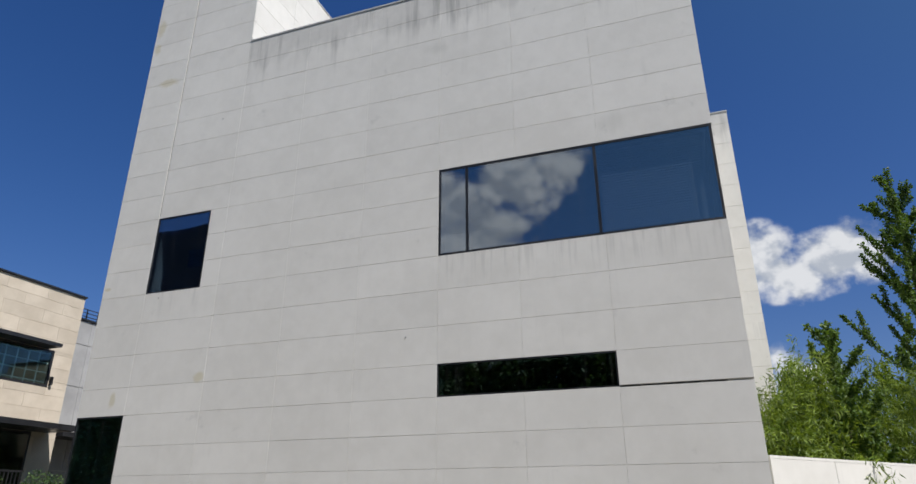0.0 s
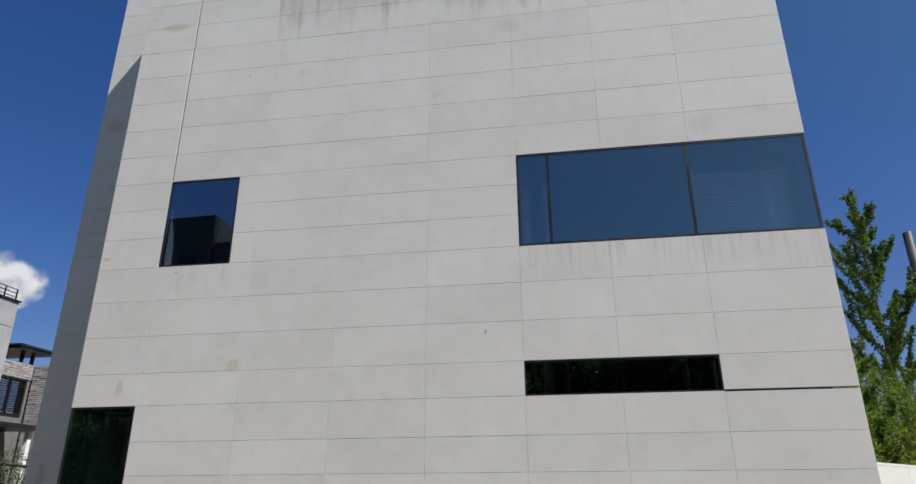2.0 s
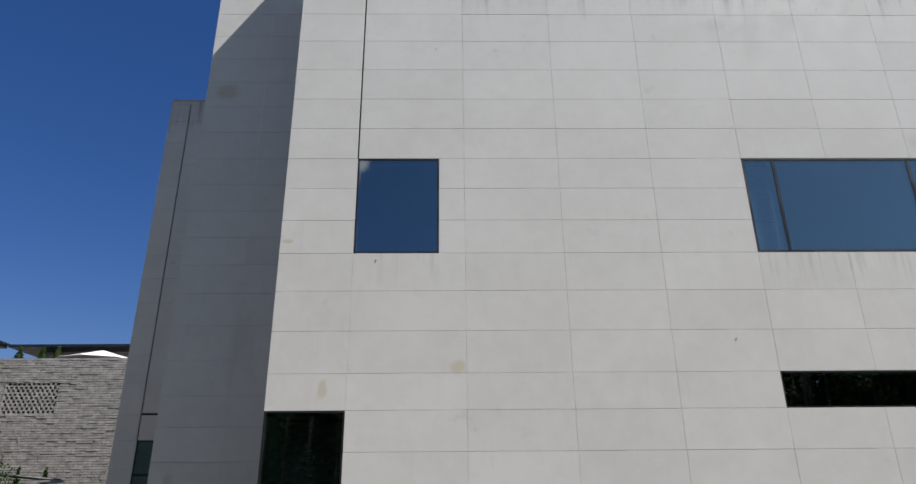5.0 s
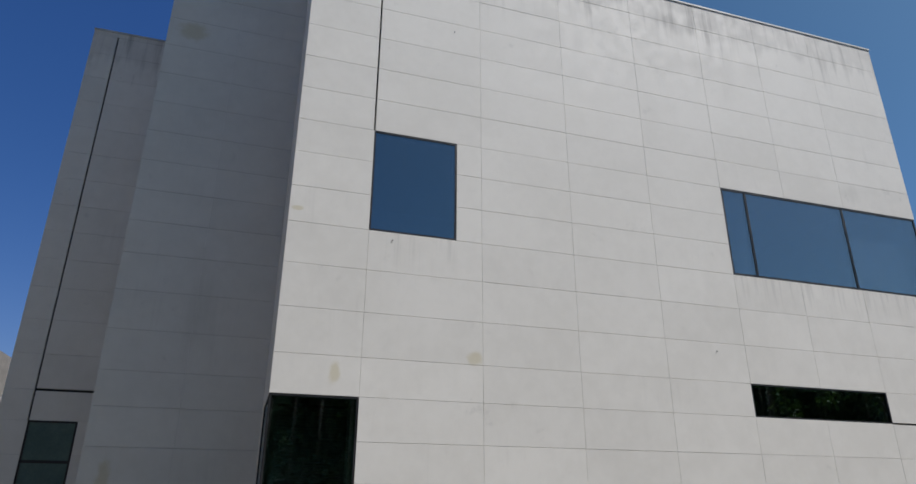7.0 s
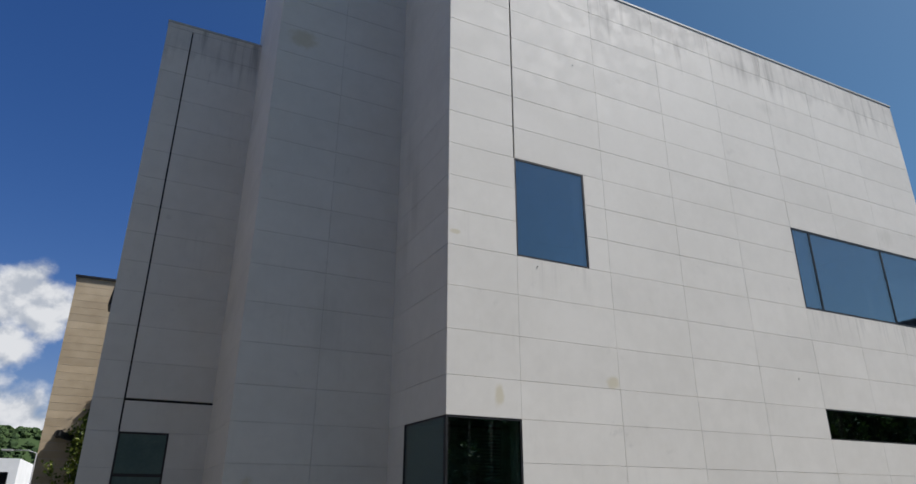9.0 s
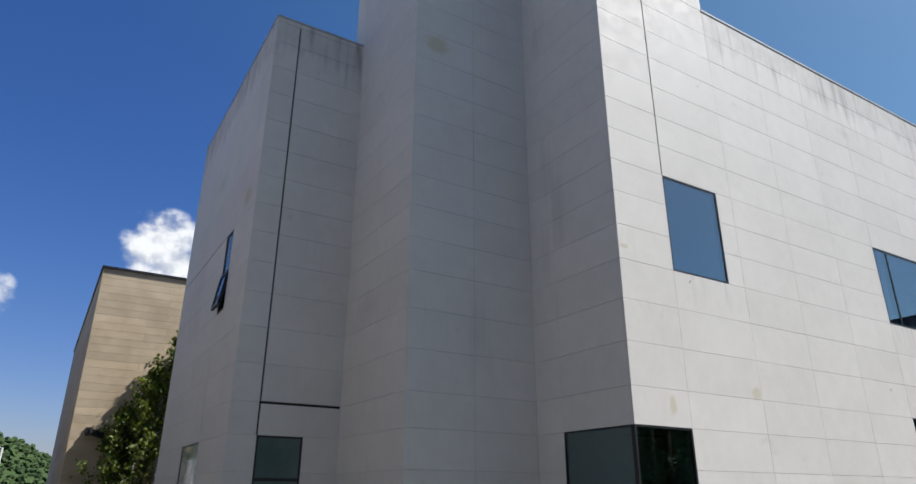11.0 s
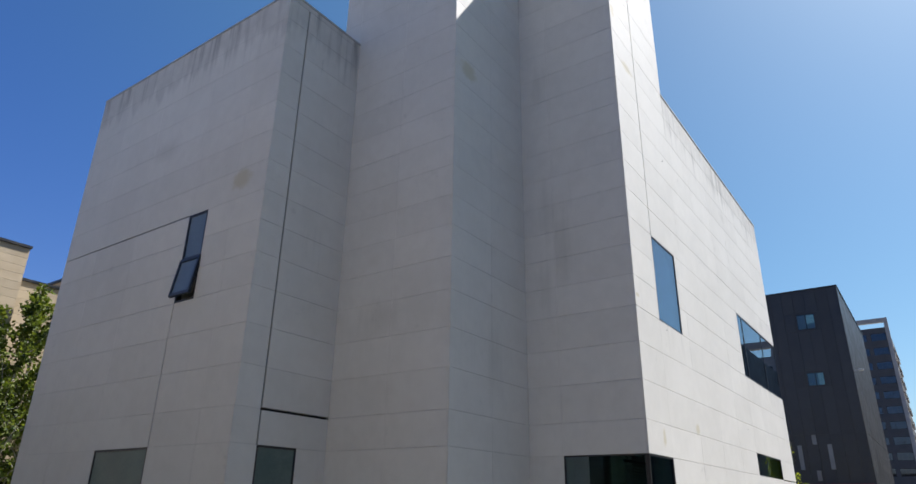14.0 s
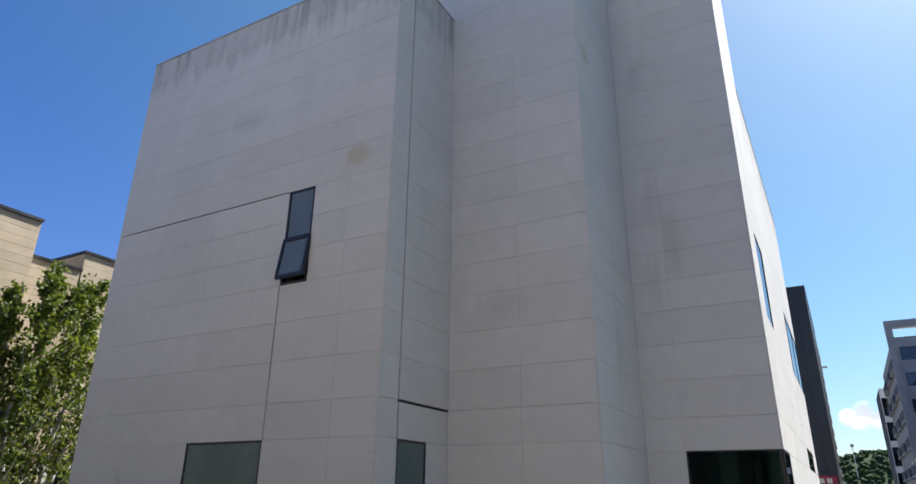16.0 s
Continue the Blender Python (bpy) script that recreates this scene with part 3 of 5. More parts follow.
def sand_block(x0, x1, y0, y1, top, holes=()):
    facade(sandstone, "S", y0, [(x0, x1, 0, top)], [x0 + (x1 - x0) * i / 2 for i in range(3)], [*[z for z in BZ if z < top - 0.1], top], holes, deep=0.015, mat=BEIGE, gap=(0.004, 0.006), stagger=0.6)
    facade(sandstone, "W", x0, [(-y1, -(y0 + 0.027), 0, top)], [-y1, -y1 + 6, -y0 - 4.5, -y0 - 1.5, -y0], [*[z for z in BZ[::2] if z < top - 0.1], top], deep=0.015, mat=BEIGE, gap=(0.004, 0.006), stagger=0.7)
    boxes("wall", [(x1 - 0.3, x1, y0 + 0.33, y1, 0, top), (x0, x1, y1, y1 + 0.3, 0, top)], BEIGE, sandstone)
    boxes("roof", [(x0 + 0.3, x1 - 0.3, y0 + 0.3, y1, top - 0.4, top - 0.2)], ROOFING, sandstone)
    boxes("roof_edge", [(x0 - 0.05, x1 + 0.03, y0 - 0.05, y0 + 0.3, top, top + 0.07), (x0 - 0.05, x0 + 0.3, y0 + 0.3, y1, top, top + 0.07)], FRAME, sandstone, "dark metal roof edge")


sand_block(-15.55, -12.68, 25.0, 40.0, 8.84)
sand_block(-12.66, -11.06, 25.7, 40.0, 8.14, [(-12.45, -11.2, 0.1, 3.42)])
sand_block(-11.04, -8.0, 25.68, 40.0, 8.66, [(-10.9, -8.6, 0.1, 3.42)])
window(sandstone, "S", 25.7, -12.45, -11.2, 0.1, 3.42, mullions=(-11.8,), pane_mat=FLAT_GLASS, bar=0.06, inset=0.1)
window(sandstone, "S", 25.68, -10.9, -8.6, 0.1, 3.42, mullions=(-9.7,), pane_mat=FLAT_GLASS, bar=0.06, inset=0.1)
rods = thing("wall_rail", "thin black metal rods across the sandstone recess", "rail")
for z in (4.15, 4.72, 5.28):
    boxes("rod", [(-12.62, -11.1, 25.52, 25.55, z, z + 0.035)], FRAME, rods)
for x in (-12.4, -11.3):
    boxes("bracket", [(x, x + 0.05, 25.55, 25.70, 4.1, 5.33)], FRAME, rods)

# ---------------------------------------------------------------- cream stone house and concrete wing
house = thing("cream_house", "cream stone house with dark window canopy and flat roof", "house")
HX = -23.2
facade(house, "E", HX, [(8.0, 19.9, 0, 9.95)], [8 + 1.7 * i for i in range(7)] + [19.9], [0.53 * i for i in range(18)] + [9.45, 9.95], [(14.5, 19.05, 6.12, 7.55), (10.0, 18.85, 0.1, 4.45)], deep=0.012, mat=CREAM, back=CREAM, gap=(0.006, 0.008), stagger=0.8)
boxes("wall", [(-33, HX - 0.33, 19.6, 19.9, 0, 9.95), (-33, HX - 0.33, 8, 8.3, 0, 9.95), (-33, -32.7, 8.3, 19.6, 0, 10)], CREAM, house)
boxes("roof", [(-32.7, HX - 0.33, 8.3, 19.6, 9.5, 9.7)], ROOFING, house)
boxes("roof_edge", [(HX - 0.35, HX + 0.06, 7.95, 19.95, 9.95, 10.02), (-33, HX - 0.35, 19.55, 19.95, 9.95, 10.02)], FRAME, house, "dark metal roof edge")
boxes("canopy", [(HX + 0.002, HX + 0.75, 14.0, 18.72, 7.56, 7.70)], FRAME, house, "dark metal window canopy")
boxes("canopy", [(HX + 0.002, HX + 1.5, 8.0, 19.5, 4.46, 4.66)], FRAME, house, "dark metal entrance canopy")
window(house, "E", HX, 14.5, 19.05, 6.12, 7.55, mullions=(16.4,), pane_mat=HOUSE_GLASS, bar=0.09)
window(house, "E", HX, 10.0, 18.85, 0.1, 4.45, mullions=(12.5, 15.2, 17.0), pane_mat=FLAT_GLASS, bar=0.08)
boxes("partition", [(-27.2, -27.0, 8.3, 19.6, 0, 9.5)], PLASTER, house)

sconce = thing("wall_sconce", "small dark wall light on the cream house", "lamp", pose(HX, 19.12, 6.38))
boxes("housing", [(0.002, 0.12, -0.05, 0.05, -0.16, 0.16)], FRAME, sconce, bevel=0.015)
lattice = boxes("window_lattice", [(HX - 0.16, HX - 0.13, 16.7 + 0.46 * i, 16.75 + 0.46 * i, 6.2, 7.5) for i in range(6)] + [(HX - 0.155, HX - 0.135, 16.7, 19.0, 6.3 + 0.36 * i, 6.34 + 0.36 * i) for i in range(4)], WHITE, house, "white window lattice")
boxes("curtain", [(HX - 0.75, HX - 0.72, 14.6, 16.3, 6.2, 7.5)], WHITE, house)

wing = thing("concrete_wing", "grey concrete panel wing with black roof railing", "building")
facade(wing, "E", -24.5, [(19.93, 23.2, 0, 9.45)], [19.93, 21.6, 23.2], [0, 1.6, 3.2, 4.8, 6.6, 8.4, 9.45], deep=0.03, mat=CONCRETE, gap=(0.012, 0.03))
boxes("wall", [(-33, -24.84, 22.9, 23.2, 0, 9.45), (-33, -32.7, 19.93, 22.9, 0, 9.45)], CONCRETE, wing)
boxes("roof", [(-32.7, -24.84, 19.93, 22.9, 9.0, 9.2)], ROOFING, wing)
boxes("roof_edge", [(-24.86, -24.44, 19.93, 23.25, 9.45, 9.53)], FRAME, wing)
for k in range(6):
    boxes("railing_post", [(-24.65, -24.60, 20.1 + 0.6 * k, 20.14 + 0.6 * k, 9.53, 10.0)], FRAME, wing)
for z in (9.66, 9.82, 9.98):
    boxes("rail", [(-24.64, -24.61, 20.0, 23.15, z, z + 0.03)], FRAME, wing)

APART_GLASS = glass("apartment_glass", 0.07, (0.16, 0.24, 0.34), 0.3)

# ---------------------------------------------------------------- charcoal building and apartment blocks down the street
charcoal = thing("charcoal_building", "charcoal standing-seam clad building with small square windows", "building")
DX, DY, DT = 23.0, 9.0, 14.84
hole_d = [(-11.47, -10.33, 12.39, 13.48), (-11.46, -10.40, 9.13, 10.06), (-14.3, -13.04, 12.42, 13.5), (-14.6, -13.08, 8.2, 10.05), (-13.4, -12.7, 5.0, 6.3)]
seams = [-30 + 0.62 * i for i in range(34)] + [-DY - 0.03]
facade(charcoal, "W", DX, [(-30, -(DY + 0.03), 0, DT)], seams, [0, 6.55, DT], hole_d, deep=0.03, mat=CLAD, back=FRAME, gap=(0.03, 0.02), piece="cladding_panel")
facade(charcoal, "S", DY, [(DX, 37.0, 0, DT)], [DX + 0.7 * i for i in range(21)], [0, 6.55, DT], deep=0.03, mat=CLAD, back=FRAME, gap=(0.03, 0.02), piece="cladding_panel")
for q in hole_d[:2]:
    window(charcoal, "W", DX, *q, mullions=((q[0] + q[1]) / 2,), pane_mat=HOUSE_GLASS, bar=0.12)
window(charcoal, "W", DX, *hole_d[3], pane_mat=FLAT_GLASS, bar=0.1)
window(charcoal, "W", DX, *hole_d[4], pane_mat=FLAT_GLASS, bar=0.08)
boxes("roof", [(DX + 0.34, 36.9, DY + 0.34, 12.6, DT - 0.3, DT - 0.1), (26.2, 36.9, 12.6, 30, DT - 0.3, DT - 0.1)], ROOFING, charcoal)
boxes("terrace_floor", [(DX + 0.34, 26.0, 12.6, 29.7, 12.1, 12.25)], ROOFING, charcoal)
for k in range(7):
    boxes("screen_slat", [(25.2, 25.24, 12.7, 15.6, 12.3 + 0.2 * k, 12.43 + 0.2 * k)], CONCRETE, charcoal, "grey slat of the terrace screen")
boxes("roof_edge", [(DX - 0.04, DX + 0.34, DY - 0.04, 30, DT, DT + 0.06), (DX + 0.34, 37.0, DY - 0.04, DY + 0.34, DT, DT + 0.06)], FRAME, charcoal)
boxes("wall", [(36.7, 37.0, DY + 0.34, 30, 0, DT - 0.3), (DX + 0.34, 36.7, 29.7, 30, 0, DT - 0.3)], CLAD, charcoal)
boxes("partition", [(26.0, 26.2, DY + 0.34, 29.7, 0, DT - 0.3)], PLASTER, charcoal)
for a, c, z0, z1 in ((-10.92, -10.46, 12.86, 13.36), (-10.8, -10.5, 9.2, 9.95)):
    cur = boxes("curtain", [(a, c, 0.13, 0.15, z0, z1)], WHITE, charcoal, "pale half-drawn curtain")
    cur.matrix_basis = side("W", DX)
for y, z0, z1 in ((12.37, 4.7, 6.0), (10.86, 4.7, 6.02), (11.57, 6.03, 6.54), (11.61, 4.12, 4.66)):
    boxes("wall_light_strip", [(DX - 0.06, DX - 0.002, y - 0.11, y + 0.11, z0, z1)], ROOFING, charcoal, "grey vertical strip")


def apartment_block(x0, y0, x1, y1, top, wall_mat, label):
    """A tall block: west wall with window bands, pale corner piers, an open roof frame and balconies on the south side."""
    b = thing("apartment_block", label, "building", group="apartment blocks")
    roof = top - 2.1
    levels = [roof - 2.55 - 2.95 * k for k in range(13)]
    levels = [z for z in levels if z > 0.5]
    cols = [y1 - 0.9 - 2.9 - 3.5 * i for i in range(int((y1 - y0 - 2) / 3.5))] if y0 < 0 else [y0 + 0.75 + 3.5 * i for i in range(int((y1 - y0 - 2) / 3.5))]
    rects = [(-(y + 2.8), -y, zz, zz + 1.5) for zz in levels for y in cols]
    bm = bmesh.new()
    for r in minus((-(y1 - 0.7), -(y0 + 0.7), 0, roof), rects):
        add_box(bm, r[0], r[1], 0.12, 0.5, r[2], r[3])
    wall = part("wall", bm, wall_mat, b)
    wall.matrix_basis = side("W", x0)
    boxes("pier", [(x0, x0 + 1.0, y0, y0 + 0.7, 0, top)], APART, b)
    boxes("pier", [(x0, x0 + 1.0, y1 - 0.7, y1, 0, top)], APART, b)
    boxes("roof_frame", [(x0, x0 + 1.0, y0 + 0.7, y1 - 0.7, top - 0.85, top)] + [(x0, x0 + 1.0, y - 0.35, y + 0.35, roof, top - 0.85) for y in (y1 - 4.2, y1 - 8.0, y1 - 12.0) if y > y0 + 1], APART, b, "open concrete roof frame")
    boxes("wall", [(x0 + 1.0, x1, y0 + 0.4, y0 + 0.7, 0, roof), (x0 + 1.0, x1, y1 - 0.7, y1 - 0.4, 0, roof), (x1 - 0.3, x1, y0 + 0.7, y1 - 0.7, 0, roof)], APART, b)
    boxes("roof", [(x0 + 0.5, x1, y0 + 0.7, y1 - 0.7, roof, roof + 0.2)], ROOFING, b)
    boxes("partition", [(x0 + 2.5, x0 + 2.7, y0 + 0.7, y1 - 0.7, 0, roof)], PLASTER, b)
    for (a, c, z0, z1) in rects:
        window(b, "W", x0 + 0.15, a, c, z0, z1, mullions=(a + 0.95, a + 1.85), transoms=(z0 + 0.45,), pane_mat=APART_GLASS, bar=0.07)
    for zz in levels:
        for s, y in ((-1, y0 + 0.4), (1, y1 - 0.4)):
            if (s < 0) == (y0 > 0):
                for k in range(3):
                    xa = x0 + 1.6 + 9.0 * k
                    lo, hi = sorted((y, y + s * 0.42))
                    bal = boxes("balcony", [(xa, xa + 6.5, lo, hi, zz - 0.75, zz - 0.55)], APART, b)
                    boxes("parapet", [(xa, xa + 6.5, *sorted((y + s * 0.32, y + s * 0.42)), zz - 0.55, zz + 0.45), (xa, xa + 0.1, *sorted((y, y + s * 0.32)), zz - 0.55, zz + 0.35)], APART_DARK, bal)
        boxes("floor_band", [(x0 + 0.06, x0 + 0.12, y0 + 0.7, y1 - 0.7, zz - 0.5, zz - 0.32)], wall_mat, b)
    return b


apartment_block(140.0, 9.9, 176.0, 28.0, 40.5, APART_DARK, "dark grey apartment block with pale piers and balconies")
apartment_block(70.0, -16.0, 98.0, 1.95, 22.65, APART, "grey concrete apartment block with an open roof frame")
tower_glass = thing("glass_office", "narrow blue glass office behind the apartment block", "building")
facade(tower_glass, "W", 100.0, [(-2.4, 1.4, 0, 19.0)], [-2.4, 1.4], [0, 3.6, 7.2, 10.8, 14.4, 19.0], [(-2.3, 1.3, z + 0.5, z + 3.2) for z in (0, 3.6, 7.2, 10.8, 14.4)], mat=WHITE, back=APART_DARK)
for z in (0, 3.6, 7.2, 10.8, 14.4):
    window(tower_glass, "W", 100.0, -2.3, 1.3, z + 0.5, z + 3.2, mullions=(-1.1, 0.1), pane_mat=APART_GLASS, bar=0.08)
boxes("wall", [(100.34, 112, -1.4, -1.1, 0, 18.9), (100.34, 112, 2.1, 2.4, 0, 18.9), (111.7, 112, -1.1, 2.1, 0, 18.9)], APART_DARK, tower_glass)
boxes("roof", [(100.34, 111.7, -1.1, 2.1, 18.5, 18.7)], ROOFING, tower_glass)

terrace_rail = thing("garden_railing", "dark metal railing before the cream house", "railing")
for k in range(24):
    boxes("baluster", [(-22.32, -22.28, 14.6 + 0.15 * k, 14.63 + 0.15 * k, 0, 2.95)], FRAME, terrace_rail)
boxes("rail", [(-22.33, -22.27, 14.55, 18.15, 2.95, 3.02)], FRAME, terrace_rail)

# ---------------------------------------------------------------- grey brick house with a pierced panel
brick_house = thing("brick_house", "grey split-brick house with a pierced brick panel and dark roof canopies", "house")
BX, BY, BTOP, BEND = -24.85, 25.2, 7.25, -19.0
PIERCED = (-23.88, -21.93, 5.16, 6.29)
boxes("wall_core", [(BX - 0.3, PIERCED[0], BY + 0.06, BY + 0.4, 0, BTOP - 0.03), (PIERCED[1], BEND - 0.05, BY + 0.06, BY + 0.4, 0, BTOP - 0.03), (PIERCED[0], PIERCED[1], BY + 0.06, BY + 0.4, 0, PIERCED[2]),
                    (PIERCED[0], PIERCED[1], BY + 0.06, BY + 0.4, PIERCED[3], BTOP - 0.03), (PIERCED[0], PIERCED[1], BY + 0.3, BY + 0.4, PIERCED[2], PIERCED[3]),
                    (BX + 0.06, BX + 0.4, BY + 0.4, 33, 0, BTOP - 0.03), (BEND - 0.4, BEND - 0.06, BY + 0.4, 33, 0, BTOP - 0.03), (BX + 0.06, BEND - 0.06, 33, 33.3, 0, BTOP - 0.03), (BX + 0.4, BEND - 0.4, BY + 0.4, 33, BTOP - 0.5, BTOP - 0.3)], BRICKBACK, brick_house)
rng = random.Random(7)
bm = bmesh.new()
row = 0
z = 0.0
while z < BTOP - 0.05:
    x = BX + 0.02 * (row % 2)
    while x < BEND - 0.12:
        ln = rng.uniform(0.24, 0.46)
        x1 = min(x + ln, BEND - 0.03 * (row % 2))
        for a, b_, c, d in minus((x, x1 - 0.012, z, z + 0.074), [PIERCED]):
            add_box(bm, a, b_, BY - rng.uniform(0, 0.02), BY + 0.07, c, d)
        x = x1
    y = BY + 0.08
    while y < 27.5 and z > 5:
        add_box(bm, BX - rng.uniform(0, 0.03), BX + 0.07, y, y + 0.45, z, z + 0.074)
        y += 0.462
    z += 0.088
    row += 1
bricks = part("brickwork", bm, BRICK, brick_house, "rough grey split bricks")
tagged(bricks, kind="stuff")
bm = bmesh.new()
rows_, cols_ = 9, 11
ph, pw = (PIERCED[3] - PIERCED[2]) / rows_, (PIERCED[1] - PIERCED[0]) / cols_
for r in range(rows_):
    z0 = PIERCED[2] + r * ph
    add_box(bm, PIERCED[0], PIERCED[1], BY + 0.012, BY + 0.15, z0, z0 + 0.04)
    for k in range(cols_):
        x0 = PIERCED[0] + (k + 0.5 * (r % 2)) * pw
        add_box(bm, x0, min(x0 + pw * 0.38, PIERCED[1]), BY + rng.uniform(0, 0.015), BY + 0.15, z0 + 0.04, z0 + ph)
# near-black sheet behind the holes: their inner shade, laid in as colour
boxes("recess", [(PIERCED[0], PIERCED[1], BY + 0.26, BY + 0.299, PIERCED[2], PIERCED[3])], SLOT_SHADE, brick_house)
part("pierced_panel", bm, BRICK, brick_house, "pierced screen of staggered bricks")
# louvred window in the side wall towards the wing
facade(brick_house, "E", -24.93, [(23.25, BY - 0.005, 0, BTOP)], [23.25, BY], [0, 5.1, BTOP], [(23.4, 25.0, 5.1, 6.6)], deep=0.03, mat=BRICKBACK, back=BRICKBACK)
bm = bmesh.new()
for k in range(int((BTOP - 6.6) / 0.088)):
    yy = 23.25 + 0.1 * (k % 3)
    while yy < BY - 0.1:
        ln = rng.uniform(0.3, 0.6)
        add_box(bm, -24.95, -24.9 + rng.uniform(0, 0.03), yy, min(yy + ln, BY) - 0.012, 6.61 + 0.088 * k, 6.61 + 0.088 * k + 0.074)
        yy += ln
tagged(part("brickwork", bm, BRICK, brick_house), kind="stuff")
louvre = boxes("louvre_frame", [(-25.0, -24.88, 23.4, 23.48, 5.1, 6.6), (-25.0, -24.88, 24.92, 25.0, 5.1, 6.6), (-25.0, -24.88, 24.15, 24.23, 5.1, 6.6), (-25.0, -24.88, 23.48, 24.92, 6.52, 6.6), (-25.0, -24.88, 23.48, 24.92, 5.1, 5.18)], FRAME, brick_house, "dark louvred shutter")
for k in range(14):
    s = boxes("louvre_slat", [(-0.07, 0.07, 23.48, 24.92, -0.008, 0.008)], FRAME, louvre)
    s.matrix_basis = pose(-24.95, 0, 5.25 + 0.094 * k, 0, 35, 0)
boxes("roof_canopy", [(-32.0, -24.85, 24.2, 26.2, 7.80, 7.92), (-32.0, -24.8, 24.15, 26.25, 7.92, 8.0)], FRAME, brick_house, "thin dark roof canopy on posts")
for y in (25.4, 26.0):
    boxes("canopy_post", [(-25.9, -25.78, y, y + 0.12, BTOP - 0.35, 7.80)], FRAME, brick_house)
boxes("penthouse_wall", [(-26.3, -20.9, 31.0, 31.3, BTOP - 0.4, 8.68)], BRICK, brick_house)
boxes("roof_canopy", [(-27.3, -20.6, 29.9, 32.5, 8.68, 8.80)], FRAME, brick_house)
boxes("entrance_canopy", [(-24.85, -23.2, 20.2, 24.4, 4.42, 4.6)], FRAME, brick_house, "dark flat entrance canopy")
boxes("canopy_column", [(-23.6, -23.42, 24.0, 24.18, 0, 4.42)], WHITE, brick_house)

parasol = thing("parasol", "white canvas parasol on the brick house's roof terrace", "parasol", pose(-21.6, 27.2, BTOP - 0.3))
bm = bmesh.new()
bmesh.ops.create_cone(bm, cap_ends=True, segments=8, radius1=1.7, radius2=0.05, depth=0.5, matrix=Matrix.Translation((0, 0, 0.72)))
part("canopy", bm, WHITE, parasol)
bm = bmesh.new()
bmesh.ops.create_cone(bm, cap_ends=True, segments=10, radius1=0.03, radius2=0.03, depth=0.6, matrix=Matrix.Translation((0, 0, 0.3)))
part("pole", bm, FRAME, parasol)

annex = thing("concrete_annex", "grey concrete annex with a small deep window", "building")
facade(annex, "S", 27.5, [(-20.4, -18.35, 0, 5.4)], [-20.4, -19.4, -18.35], [0, 1.4, 2.75, 4.1, 5.4], [(-19.75, -19.15, 3.3, 4.0)], mat=CONCRETE, gap=(0.012, 0.02))
boxes("wall", [(-18.65, -18.35, 27.84, 32, 0, 5.4), (-20.4, -20.1, 27.84, 32, 0, 5.4), (-20.1, -18.65, 31.7, 32, 0, 5.4)], CONCRETE, annex)
boxes("roof", [(-20.1, -18.65, 27.84, 31.7, 5.0, 5.2)], ROOFING, annex)
window(annex, "S", 27.5, -19.75, -19.15, 3.3, 4.0, pane_mat=FLAT_GLASS, bar=0.06, inset=0.15)

# ---------------------------------------------------------------- plants
def leaf_material(name, low, high, through=0.35, rough=0.55):
    m, t, b = material(name)
    rnd = node(t, "ShaderNodeNewGeometry").outputs["Random Per Island"]
    pos = place_of(t)
    k = math_node(t, "ADD", math_node(t, "MULTIPLY", rnd, 0.65), math_node(t, "MULTIPLY", fbm(t, pos, 1.6, 2.0), 0.35))
    col = mix(t, remap(t, k, 0.2, 0.8, smooth=False), (*low, 1), (*high, 1))
    t.links.new(col, b.inputs["Base Color"])
    b.inputs["Roughness"].default_value = rough
    b.inputs["Specular IOR Level"].default_value = 0.3
    tl = node(t, "ShaderNodeBsdfTranslucent", (("Color", mix(t, 1.0, col, (1.35, 1.35, 0.6, 1), "MULTIPLY")),))
    sh = node(t, "ShaderNodeMixShader", ((0, through), (1, b.outputs[0]), (2, tl.outputs[0])))
    t.links.new(sh.outputs[0], t.nodes["Material Output"].inputs[0])
    return m


GINKGO = leaf_material("ginkgo_leaves", (0.04, 0.082, 0.016), (0.12, 0.19, 0.036))
BAMBOO = leaf_material("bamboo_leaves", (0.045, 0.085, 0.010), (0.20, 0.27, 0.035))
BIRCH = leaf_material("birch_leaves", (0.04, 0.07, 0.011), (0.18, 0.22, 0.045))
YELLOW = leaf_material("yellow_green_leaves", (0.16, 0.22, 0.025), (0.30, 0.34, 0.05))
HEDGE = leaf_material("hedge_leaves", (0.03, 0.065, 0.018), (0.07, 0.12, 0.03), 0.2)
BARK = surface("dark_bark", (0.05, 0.04, 0.03), (0.11, 0.09, 0.07), 0.9, 5, 40, bump=0.6)
BIRCHBARK = surface("birch_bark", (0.22, 0.20, 0.17), (0.55, 0.52, 0.47), 0.8, 6, 30, bump=0.3)
CULM = surface("bamboo_culm", (0.10, 0.14, 0.03), (0.17, 0.20, 0.05), 0.5, 6, 30, bump=0.05)


